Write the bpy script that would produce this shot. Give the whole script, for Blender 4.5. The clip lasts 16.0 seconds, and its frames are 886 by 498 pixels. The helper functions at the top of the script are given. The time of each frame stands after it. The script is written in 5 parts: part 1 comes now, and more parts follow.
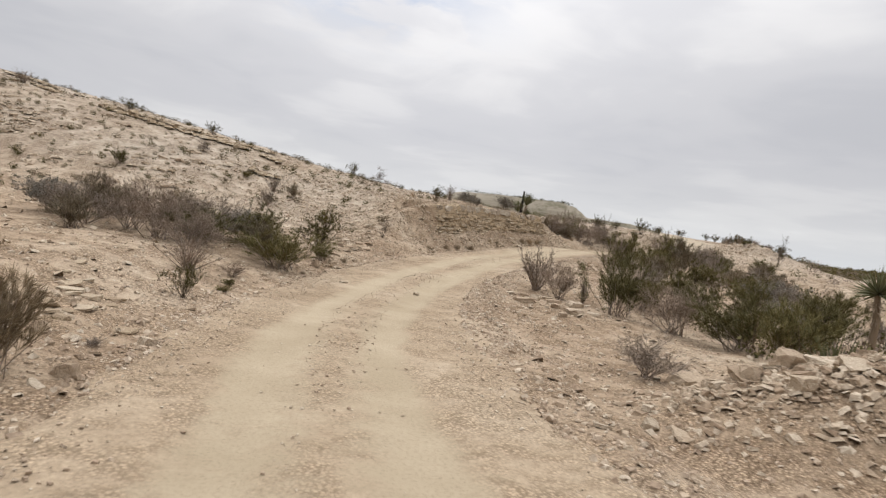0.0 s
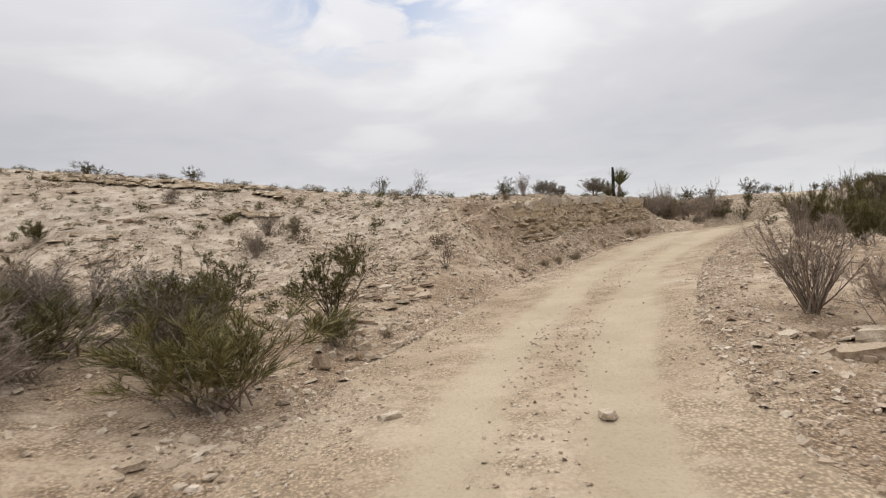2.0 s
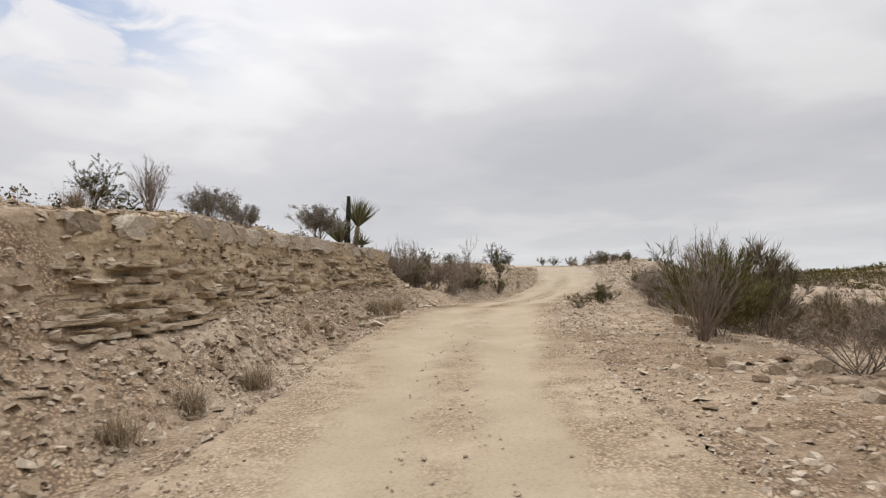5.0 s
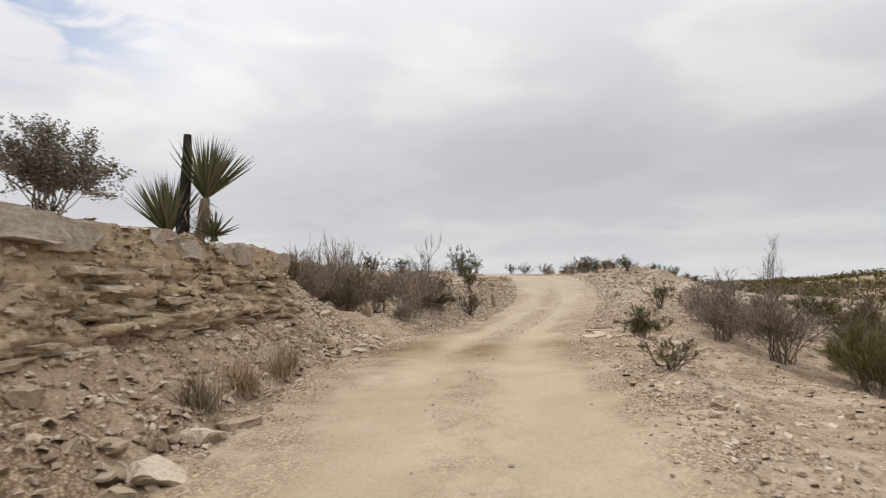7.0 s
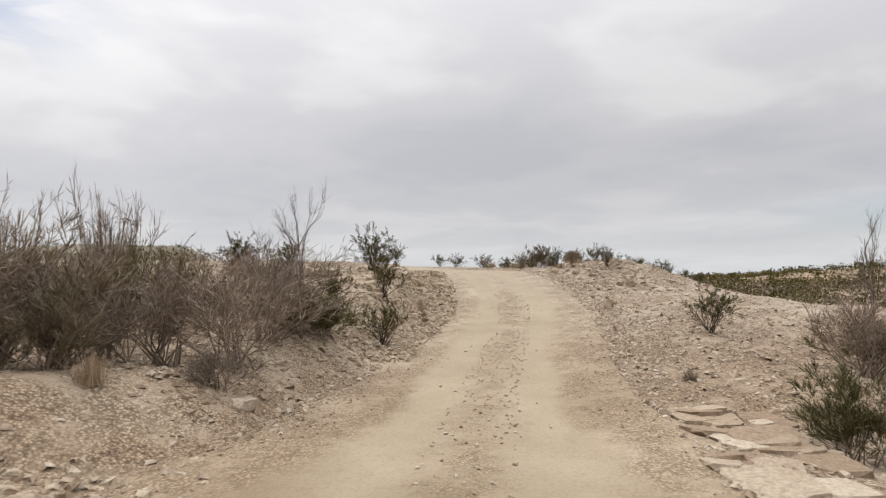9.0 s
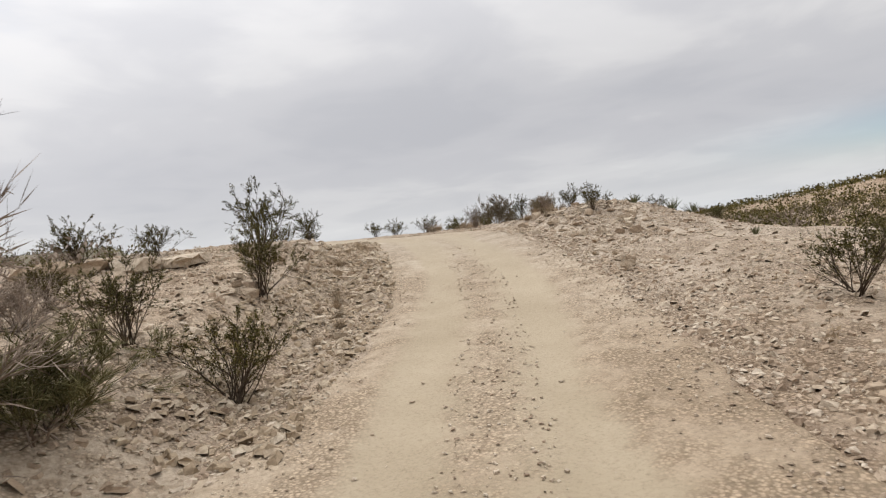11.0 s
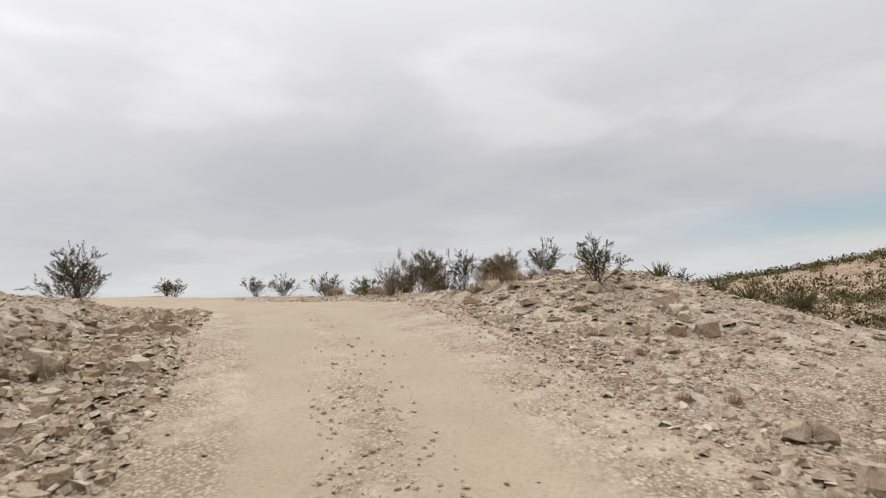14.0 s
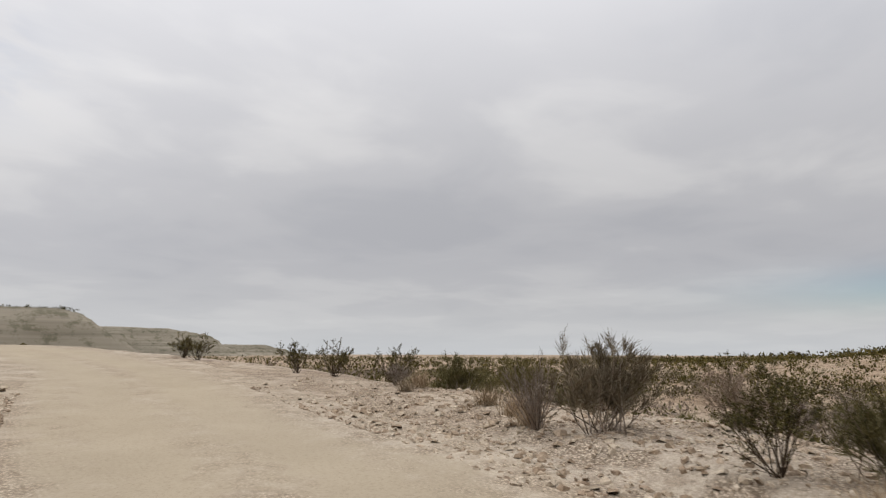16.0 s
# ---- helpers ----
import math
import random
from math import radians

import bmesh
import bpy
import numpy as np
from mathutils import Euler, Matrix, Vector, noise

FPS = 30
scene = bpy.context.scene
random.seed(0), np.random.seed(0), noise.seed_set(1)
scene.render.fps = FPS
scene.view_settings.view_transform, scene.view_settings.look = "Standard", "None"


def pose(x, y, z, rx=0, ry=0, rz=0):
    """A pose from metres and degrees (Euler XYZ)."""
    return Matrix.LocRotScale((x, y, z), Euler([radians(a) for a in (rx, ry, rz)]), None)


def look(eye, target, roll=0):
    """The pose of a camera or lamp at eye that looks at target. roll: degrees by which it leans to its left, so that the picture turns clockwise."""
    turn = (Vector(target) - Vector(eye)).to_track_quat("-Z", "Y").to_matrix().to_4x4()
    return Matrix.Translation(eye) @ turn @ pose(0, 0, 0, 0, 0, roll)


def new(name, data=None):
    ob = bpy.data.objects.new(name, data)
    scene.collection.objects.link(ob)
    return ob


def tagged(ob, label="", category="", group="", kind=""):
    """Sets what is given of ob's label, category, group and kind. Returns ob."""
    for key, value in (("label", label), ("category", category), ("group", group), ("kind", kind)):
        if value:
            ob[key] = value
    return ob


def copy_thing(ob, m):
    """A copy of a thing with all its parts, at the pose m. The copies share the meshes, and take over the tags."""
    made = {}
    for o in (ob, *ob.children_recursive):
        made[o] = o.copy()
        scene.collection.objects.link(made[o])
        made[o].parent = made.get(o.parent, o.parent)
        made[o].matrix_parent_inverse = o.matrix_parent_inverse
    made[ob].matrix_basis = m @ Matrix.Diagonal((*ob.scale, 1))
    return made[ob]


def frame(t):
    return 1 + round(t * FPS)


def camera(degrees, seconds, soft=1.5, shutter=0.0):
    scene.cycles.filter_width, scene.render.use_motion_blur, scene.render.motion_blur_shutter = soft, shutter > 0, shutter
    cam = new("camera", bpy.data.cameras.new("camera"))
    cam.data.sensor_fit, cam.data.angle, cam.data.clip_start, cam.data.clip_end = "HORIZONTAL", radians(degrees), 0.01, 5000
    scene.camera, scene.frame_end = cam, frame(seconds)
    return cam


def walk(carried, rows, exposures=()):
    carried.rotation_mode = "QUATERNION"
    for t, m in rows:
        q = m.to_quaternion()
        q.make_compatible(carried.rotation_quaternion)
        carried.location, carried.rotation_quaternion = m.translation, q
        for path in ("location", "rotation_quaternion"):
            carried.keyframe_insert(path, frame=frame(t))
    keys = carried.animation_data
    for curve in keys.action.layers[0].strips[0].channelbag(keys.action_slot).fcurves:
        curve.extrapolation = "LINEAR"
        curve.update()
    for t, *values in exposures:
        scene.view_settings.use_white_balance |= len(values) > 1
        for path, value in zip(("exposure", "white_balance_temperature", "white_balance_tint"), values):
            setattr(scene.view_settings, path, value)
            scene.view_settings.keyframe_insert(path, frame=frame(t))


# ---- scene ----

# camera and its drive along the track
cam = camera(70.8, 16.0, soft=1.2, shutter=0.12)
METRES, EYE, TILT, LEAN, TURN = 75.0, 1.6, -2.3, -7.3, 0.0
ROWS = [
    (0.0, 0.0, 0.0, 0.0, 0.0, -0.0, -0.0),
    (0.5, -0.0048, 0.0392, 0.0004, 3.29, 0.46, 3.69),
    (1.0, -0.0107, 0.0785, 0.0011, 5.93, 0.77, 8.54),
    (1.5, -0.0164, 0.1165, 0.0025, 6.7, 2.45, 10.69),
    (2.0, -0.02, 0.154, 0.0041, 4.71, 2.63, 12.09),
    (2.5, -0.0209, 0.1913, 0.0051, 1.38, 2.12, 13.1),
    (3.0, -0.0196, 0.2268, 0.0057, -3.76, 1.06, 11.58),
    (3.5, -0.0159, 0.2589, 0.0089, -10.67, 4.6, 7.36),
    (4.0, -0.0076, 0.2886, 0.0103, -16.51, 4.15, 8.2),
    (6.5, 0.0514, 0.4435, 0.0162, -24.29, 3.26, 8.89),
    (7.0, 0.0675, 0.4781, 0.0175, -25.79, 3.13, 8.99),
    (7.5, 0.0852, 0.5141, 0.0189, -27.8, 2.8, 7.83),
    (8.0, 0.1048, 0.5506, 0.0199, -30.26, 2.34, 6.9),
    (8.5, 0.1244, 0.5849, 0.0207, -31.96, 1.85, 6.75),
    (11.0, 0.2009, 0.6936, 0.0158, -38.64, -2.72, 14.36),
    (11.5, 0.2116, 0.7088, 0.0144, -40.27, -3.57, 11.05),
    (12.0, 0.2239, 0.7221, 0.0138, -41.87, -3.97, 11.45),
    (12.5, 0.2356, 0.7344, 0.014, -43.62, -0.04, 11.59),
    (13.0, 0.2484, 0.7482, 0.0137, -45.15, 1.06, 11.0),
    (13.5, 0.2631, 0.7642, 0.0142, -45.89, 1.23, 9.74),
    (14.0, 0.2811, 0.7834, 0.0151, -46.36, 1.39, 9.93),
    (14.5, 0.3004, 0.8058, 0.0168, -46.6, 3.73, 8.22),
    (15.0, 0.3213, 0.8305, 0.0194, -45.1, 5.08, 9.02),
    (15.5, 0.3381, 0.8573, 0.024, -43.12, 6.66, 6.86),
    (16.0, 0.3566, 0.8871, 0.028, -39.76, 6.69, 6.91),
]

walk(cam, [(t, pose(0, 0, EYE, TILT, LEAN, TURN) @ pose(METRES * x, METRES * y, METRES * z, 90 + pitch, roll, yaw)) for t, x, y, z, yaw, pitch, roll in ROWS],
     exposures=[(0.0, 0.05), (4.2, 0.02), (8.7, 0.0), (13.5, 0.0), (14.8, -0.1), (16.0, -0.28)])

# ---- sky: thin broken overcast over a Nishita sky, and one soft sun ----
SUN_EL, SUN_AZ = radians(46), radians(4)     # azimuth from +y, clockwise
world = bpy.data.worlds.new("overcast_sky")
scene.world = world
world.use_nodes = True
wn, wl = world.node_tree.nodes, world.node_tree.links
wn.clear()


def wnode(kind, **values):
    n = wn.new(kind)
    for key, value in values.items():
        n.inputs[key].default_value = value
    return n


def wmath(op, a, b=None, clamp=False):
    n = wn.new("ShaderNodeMath")
    n.operation, n.use_clamp = op, clamp
    for i, v in enumerate((a, b)):
        if v is None:
            continue
        if isinstance(v, (int, float)):
            n.inputs[i].default_value = v
        else:
            wl.new(v, n.inputs[i])
    return n.outputs[0]


def wramp(fac, stops):
    n = wn.new("ShaderNodeValToRGB")
    n.color_ramp.interpolation = "EASE"
    while len(n.color_ramp.elements) < len(stops):
        n.color_ramp.elements.new(0.5)
    for e, (p, c) in zip(n.color_ramp.elements, stops):
        e.position, e.color = p, (*c, 1)
    wl.new(fac, n.inputs[0])
    return n.outputs[0]


sky = wn.new("ShaderNodeTexSky")
sky.sky_type, sky.sun_disc = "NISHITA", False
sky.sun_elevation, sky.sun_rotation = SUN_EL, SUN_AZ
sky.air_density, sky.dust_density, sky.ozone_density = 1.0, 0.3, 2.0
coord = wn.new("ShaderNodeTexCoord")
split = wn.new("ShaderNodeSeparateXYZ")
wl.new(coord.outputs["Generated"], split.inputs[0])
height = wmath("MAXIMUM", split.outputs[2], 0.0)
lift = wmath("ADD", height, 0.11)
flat = wn.new("ShaderNodeCombineXYZ")
wl.new(wmath("DIVIDE", split.outputs[0], lift), flat.inputs[0])
wl.new(wmath("DIVIDE", split.outputs[1], lift), flat.inputs[1])
big = wnode("ShaderNodeTexNoise", Scale=0.55, Detail=5.0, Roughness=0.48, Distortion=0.3)
wl.new(flat.outputs[0], big.inputs["Vector"])
fine = wnode("ShaderNodeTexNoise", Scale=1.5, Detail=5.0, Roughness=0.5, Distortion=0.5)
wl.new(flat.outputs[0], fine.inputs["Vector"])
tone = wmath("ADD", wmath("MULTIPLY", big.outputs[0], 0.7), wmath("MULTIPLY", fine.outputs[0], 0.3))
cloud = wramp(tone, [(0.36, (0.475, 0.48, 0.51)), (0.48, (0.535, 0.535, 0.558)), (0.58, (0.63, 0.625, 0.635)), (0.70, (0.76, 0.755, 0.75))])
# pale band just over the horizon
band = wramp(height, [(0.0, (0.72, 0.74, 0.76)), (0.05, (0.73, 0.74, 0.75)), (0.16, (0.55, 0.56, 0.60))])
low = wn.new("ShaderNodeMix")
low.data_type = "RGBA"
wl.new(wramp(height, [(0.0, (0.75, 0.75, 0.75)), (0.10, (0.35, 0.35, 0.35)), (0.26, (0, 0, 0))]), low.inputs[0])
wl.new(cloud, low.inputs[6])
wl.new(band, low.inputs[7])


def towards(az, el, wide, tall):
    """1 in that direction of the sky, falling to 0 over the given degrees (tall: in elevation)."""
    az, el = radians(az), radians(el)
    across = wmath("SUBTRACT", wmath("MULTIPLY", split.outputs[0], math.cos(az)), wmath("MULTIPLY", split.outputs[1], math.sin(az)))
    ahead = wmath("ADD", wmath("MULTIPLY", split.outputs[0], math.sin(az)), wmath("MULTIPLY", split.outputs[1], math.cos(az)))
    u = wmath("DIVIDE", across, math.sin(radians(wide)))
    v = wmath("DIVIDE", wmath("SUBTRACT", split.outputs[2], math.sin(el)), math.sin(radians(tall)))
    r = wmath("ADD", wmath("MULTIPLY", u, u), wmath("MULTIPLY", v, v))
    near = wmath("POWER", 2.718, wmath("MULTIPLY", r, -1.0))
    return wmath("MULTIPLY", near, wmath("GREATER_THAN", ahead, 0.0))


# the overcast is brighter overhead and round the veiled sun
over = wmath("ADD", 1.0, wmath("MULTIPLY", wmath("POWER", height, 2.4), 3.4))
over = wmath("ADD", over, wmath("MULTIPLY", towards(-2, 20, 26, 15), 0.26))
bright = wn.new("ShaderNodeVectorMath")
bright.operation = "SCALE"
wl.new(low.outputs[2], bright.inputs[0])
wl.new(over, bright.inputs[3])
# gaps of blue
gap_noise = wnode("ShaderNodeTexNoise", Scale=3.4, Detail=5.0, Roughness=0.55, Distortion=0.6)
wl.new(flat.outputs[0], gap_noise.inputs["Vector"])
torn = wramp(gap_noise.outputs[0], [(0.44, (0, 0, 0)), (0.60, (1, 1, 1))])
gap_a = wmath("MULTIPLY", towards(-9, 21.8, 9, 4.0), wmath("MULTIPLY", torn, 0.72))
gap_b = wmath("MULTIPLY", towards(80, 4.9, 12, 1.7), 0.8)
gap = wmath("ADD", gap_a, gap_b, True)
bg_cloud, bg_sky = wn.new("ShaderNodeBackground"), wn.new("ShaderNodeBackground")
wl.new(bright.outputs[0], bg_cloud.inputs[0])
bg_cloud.inputs[1].default_value = 1.0
wl.new(sky.outputs[0], bg_sky.inputs[0])
bg_sky.inputs[1].default_value = 0.095
mix_sky, world_out = wn.new("ShaderNodeMixShader"), wn.new("ShaderNodeOutputWorld")
wl.new(gap, mix_sky.inputs[0])
wl.new(bg_cloud.outputs[0], mix_sky.inputs[1])
wl.new(bg_sky.outputs[0], mix_sky.inputs[2])
wl.new(mix_sky.outputs[0], world_out.inputs[0])

sun = new("sun", bpy.data.lights.new("sun", "SUN"))
sun.data.energy, sun.data.angle, sun.data.color = 1.2, radians(18), (1.0, 0.96, 0.90)
sun.matrix_world = look((0, 0, 60), (-math.sin(SUN_AZ) * math.cos(SUN_EL) * 60, -math.cos(SUN_AZ) * math.cos(SUN_EL) * 60, 60 - math.sin(SUN_EL) * 60))

# ---- materials ----
def shader(name, rough=0.9, spec=0.2):
    m = bpy.data.materials.new(name)
    m.use_nodes = True
    b = m.node_tree.nodes["Principled BSDF"]
    b.inputs["Roughness"].default_value = rough
    b.inputs["Specular IOR Level"].default_value = spec
    return m, m.node_tree.nodes, m.node_tree.links, b


def tex(nt, links, vec, scale, detail=6.0, rough=0.55, kind="ShaderNodeTexNoise"):
    n = nt.new(kind)
    n.inputs["Scale"].default_value = scale
    if kind == "ShaderNodeTexNoise":
        n.inputs["Detail"].default_value, n.inputs["Roughness"].default_value = detail, rough
    links.new(vec, n.inputs["Vector"])
    return n.outputs[0]


def ramp(nt, links, fac, stops):
    n = nt.new("ShaderNodeValToRGB")
    while len(n.color_ramp.elements) < len(stops):
        n.color_ramp.elements.new(0.5)
    for e, (p, c) in zip(n.color_ramp.elements, stops):
        e.position, e.color = p, (*c, 1)
    links.new(fac, n.inputs[0])
    return n.outputs[0]


def blend(nt, links, fac, a, b, mode="MIX"):
    n = nt.new("ShaderNodeMix")
    n.data_type, n.blend_type = "RGBA", mode
    for slot, v in ((0, fac), (6, a), (7, b)):
        if isinstance(v, (int, float)):
            n.inputs[slot].default_value = v
        elif isinstance(v, tuple):
            n.inputs[slot].default_value = (*v, 1)
        else:
            links.new(v, n.inputs[slot])
    return n.outputs[2]


def bump(nt, links, shader_node, height, strength, distance):
    n = nt.new("ShaderNodeBump")
    n.inputs["Strength"].default_value, n.inputs["Distance"].default_value = strength, distance
    links.new(height, n.inputs["Height"])
    links.new(n.outputs[0], shader_node.inputs["Normal"])


def objvec(nt):
    return nt.new("ShaderNodeTexCoord").outputs["Object"]


def pebble_tones(nt, links, v, scale, stops):
    """Each cell of a cell pattern gets a tone of its own, as small stones do."""
    cells = nt.new("ShaderNodeTexVoronoi")
    cells.inputs["Scale"].default_value = scale
    links.new(v, cells.inputs["Vector"])
    gray = nt.new("ShaderNodeRGBToBW")
    links.new(cells.outputs["Color"], gray.inputs[0])
    return ramp(nt, links, gray.outputs[0], stops), cells.outputs["Distance"]


def stony_tone(nt, links, v, red=0.45):
    """Soil and fine stones: colour, and height for the relief."""
    patch = ramp(nt, links, tex(nt, links, v, 0.22, 5), [(0.36, (0.305, 0.230, 0.158)), (0.5, (0.378, 0.296, 0.210)), (0.64, (0.442, 0.364, 0.272))])
    rust = ramp(nt, links, tex(nt, links, v, 0.5, 6, 0.6), [(0.54, (0, 0, 0)), (0.70, (red, red, red))])
    c = blend(nt, links, rust, patch, (0.29, 0.212, 0.150))
    chalk = nt.new("ShaderNodeAttribute")
    chalk.attribute_name = "caliche"
    c = blend(nt, links, chalk.outputs["Fac"], c, blend(nt, links, 0.78, c, (0.452, 0.400, 0.330)))
    grit = tex(nt, links, v, 22.0, 10, 0.82)
    mottle = tex(nt, links, v, 5.0, 6, 0.65)
    # fine gravel lying in patches, each stone with its own tone and painted shade in the gap round it
    warp = nt.new("ShaderNodeMix")
    warp.data_type = "VECTOR"
    warp.inputs[0].default_value = 0.03
    shift = nt.new("ShaderNodeTexNoise")
    shift.inputs["Scale"].default_value = 9.0
    links.new(v, shift.inputs["Vector"])
    links.new(v, warp.inputs[4])
    links.new(shift.outputs["Color"], warp.inputs[5])
    small, far_small = pebble_tones(nt, links, warp.outputs[1], 31.0, [(0.2, (0.74, 0.70, 0.67)), (0.5, (1.02, 1.0, 0.98)), (0.8, (1.34, 1.31, 1.28))])
    gap = ramp(nt, links, far_small, [(0.30, (1, 1, 1)), (0.62, (0.46, 0.43, 0.40))])
    cover = ramp(nt, links, tex(nt, links, v, 1.3, 6, 0.6), [(0.40, (0.12, 0.12, 0.12)), (0.55, (0.95, 0.95, 0.95))])
    c = blend(nt, links, cover, c, blend(nt, links, 1.0, blend(nt, links, 1.0, c, small, "MULTIPLY"), gap, "MULTIPLY"))
    c = blend(nt, links, 1.0, c, ramp(nt, links, mottle, [(0.34, (0.80, 0.77, 0.74)), (0.5, (1.0, 1.0, 1.0)), (0.66, (1.12, 1.12, 1.12))]), "MULTIPLY")
    c = blend(nt, links, 1.0, c, ramp(nt, links, grit, [(0.33, (0.50, 0.47, 0.44)), (0.5, (1.02, 1.01, 1.0)), (0.66, (1.2, 1.19, 1.18))]), "MULTIPLY")
    pebble = nt.new("ShaderNodeMath")
    pebble.operation = "MULTIPLY"
    links.new(far_small, pebble.inputs[0])
    links.new(cover, pebble.inputs[1])
    lump = nt.new("ShaderNodeMath")
    lump.operation = "SUBTRACT"
    links.new(grit, lump.inputs[0])
    links.new(pebble.outputs[0], lump.inputs[1])
    return c, lump.outputs[0]


def ground_material():
    m, nt, links, b = shader("stony_desert_ground", 0.95, 0.1)
    c, lump = stony_tone(nt, links, objvec(nt))
    links.new(c, b.inputs["Base Color"])
    bump(nt, links, b, lump, 0.7, 0.03)
    return m


def road_material():
    m, nt, links, b = shader("packed_dirt_road", 0.95, 0.08)
    v = objvec(nt)
    wear = nt.new("ShaderNodeAttribute")
    wear.attribute_name = "wheel_wear"
    damp = nt.new("ShaderNodeAttribute")
    damp.attribute_name = "damp"
    dust = ramp(nt, links, tex(nt, links, v, 0.7, 7, 0.6), [(0.35, (0.335, 0.272, 0.186)), (0.65, (0.398, 0.328, 0.232))])
    chalk = nt.new("ShaderNodeAttribute")
    chalk.attribute_name = "caliche"
    dust = blend(nt, links, chalk.outputs["Fac"], dust, blend(nt, links, 0.6, dust, (0.365, 0.31, 0.235)))
    speck = ramp(nt, links, tex(nt, links, v, 26.0, 8, 0.75), [(0.32, (0.66, 0.63, 0.60)), (0.48, (1.0, 1.0, 1.0)), (0.7, (1.1, 1.1, 1.1))])
    dust = blend(nt, links, 0.75, dust, blend(nt, links, 1.0, dust, speck, "MULTIPLY"))
    loose, lump = stony_tone(nt, links, v, 0.15)
    loose = blend(nt, links, 0.28, loose, dust)
    fade = nt.new("ShaderNodeMath")
    fade.operation = "MULTIPLY_ADD"
    links.new(tex(nt, links, v, 3.0, 8, 0.68), fade.inputs[0])
    fade.inputs[1].default_value = 1.1
    links.new(wear.outputs["Fac"], fade.inputs[2])
    half = nt.new("ShaderNodeMath")
    half.operation = "MULTIPLY"
    links.new(fade.outputs[0], half.inputs[0])
    half.inputs[1].default_value = 0.5
    packed = ramp(nt, links, half.outputs[0], [(0.46, (0, 0, 0)), (0.68, (1, 1, 1))])
    c = blend(nt, links, packed, loose, dust)
    c = blend(nt, links, damp.outputs["Fac"], c, blend(nt, links, 1.0, c, (0.60, 0.53, 0.45), "MULTIPLY"))
    links.new(c, b.inputs["Base Color"])
    bump(nt, links, b, lump, 0.55, 0.02)
    return m


def rock_material(name, dark, mid, light, layers=0.0):
    m, nt, links, b = shader(name, 0.92, 0.15)
    v = objvec(nt)
    info = nt.new("ShaderNodeObjectInfo")
    geo = nt.new("ShaderNodeNewGeometry")
    add, own_part = nt.new("ShaderNodeMath"), nt.new("ShaderNodeMath")
    own_part.operation = "FRACT"
    links.new(info.outputs["Random"], add.inputs[0])
    links.new(geo.outputs["Random Per Island"], add.inputs[1])
    links.new(add.outputs[0], own_part.inputs[0])
    own = ramp(nt, links, own_part.outputs[0], [(0.0, dark), (0.45, mid), (1.0, light)])
    grain = tex(nt, links, v, 14.0, 8, 0.68)
    c = blend(nt, links, 1.0, own, ramp(nt, links, grain, [(0.3, (0.62, 0.59, 0.56)), (0.6, (1.12, 1.11, 1.09))]), "MULTIPLY")
    stain = ramp(nt, links, tex(nt, links, v, 1.7, 5), [(0.52, (0, 0, 0)), (0.74, (0.55, 0.55, 0.55))])
    c = blend(nt, links, stain, c, (0.34, 0.255, 0.175))
    relief = grain
    if layers:
        beds = nt.new("ShaderNodeMapping")
        beds.inputs["Scale"].default_value = (0.9, 0.9, 13.0)
        links.new(v, beds.inputs["Vector"])
        bed = tex(nt, links, beds.outputs[0], 1.0, 7, 0.62)
        c = blend(nt, links, layers, c, blend(nt, links, 1.0, c, ramp(nt, links, bed, [(0.30, (0.60, 0.56, 0.52)), (0.46, (0.98, 0.96, 0.92)), (0.66, (1.22, 1.20, 1.14))]), "MULTIPLY"))
        both = nt.new("ShaderNodeMath")
        links.new(bed, both.inputs[0])
        links.new(grain, both.inputs[1])
        relief = both.outputs[0]
        rubble = nt.new("ShaderNodeAttribute")
        rubble.attribute_name = "rubble"
        torn = nt.new("ShaderNodeMath")
        torn.operation = "ADD"
        links.new(rubble.outputs["Fac"], torn.inputs[0])
        links.new(tex(nt, links, v, 2.4, 7, 0.65), torn.inputs[1])
        c = blend(nt, links, ramp(nt, links, torn.outputs[0], [(0.62, (0, 0, 0)), (0.86, (1, 1, 1))]), c, stony_tone(nt, links, v)[0])
    links.new(c, b.inputs["Base Color"])
    bump(nt, links, b, relief, 0.7, 0.03)
    return m


def plant_material(name, stops, rough=0.7):
    m, nt, links, b = shader(name, rough, 0.06)
    geo = nt.new("ShaderNodeNewGeometry")
    info = nt.new("ShaderNodeObjectInfo")
    mixed = nt.new("ShaderNodeMath")
    mixed.operation = "FRACT"
    total = nt.new("ShaderNodeMath")
    links.new(geo.outputs["Random Per Island"], total.inputs[0])
    links.new(info.outputs["Random"], total.inputs[1])
    links.new(total.outputs[0], mixed.inputs[0])
    own = ramp(nt, links, mixed.outputs[0], stops)
    tint = ramp(nt, links, info.outputs["Random"], [(0.0, (0.80, 0.82, 0.84)), (1.0, (1.18, 1.12, 1.05))])
    c = blend(nt, links, 1.0, own, tint, "MULTIPLY")
    links.new(c, b.inputs["Base Color"])
    return m


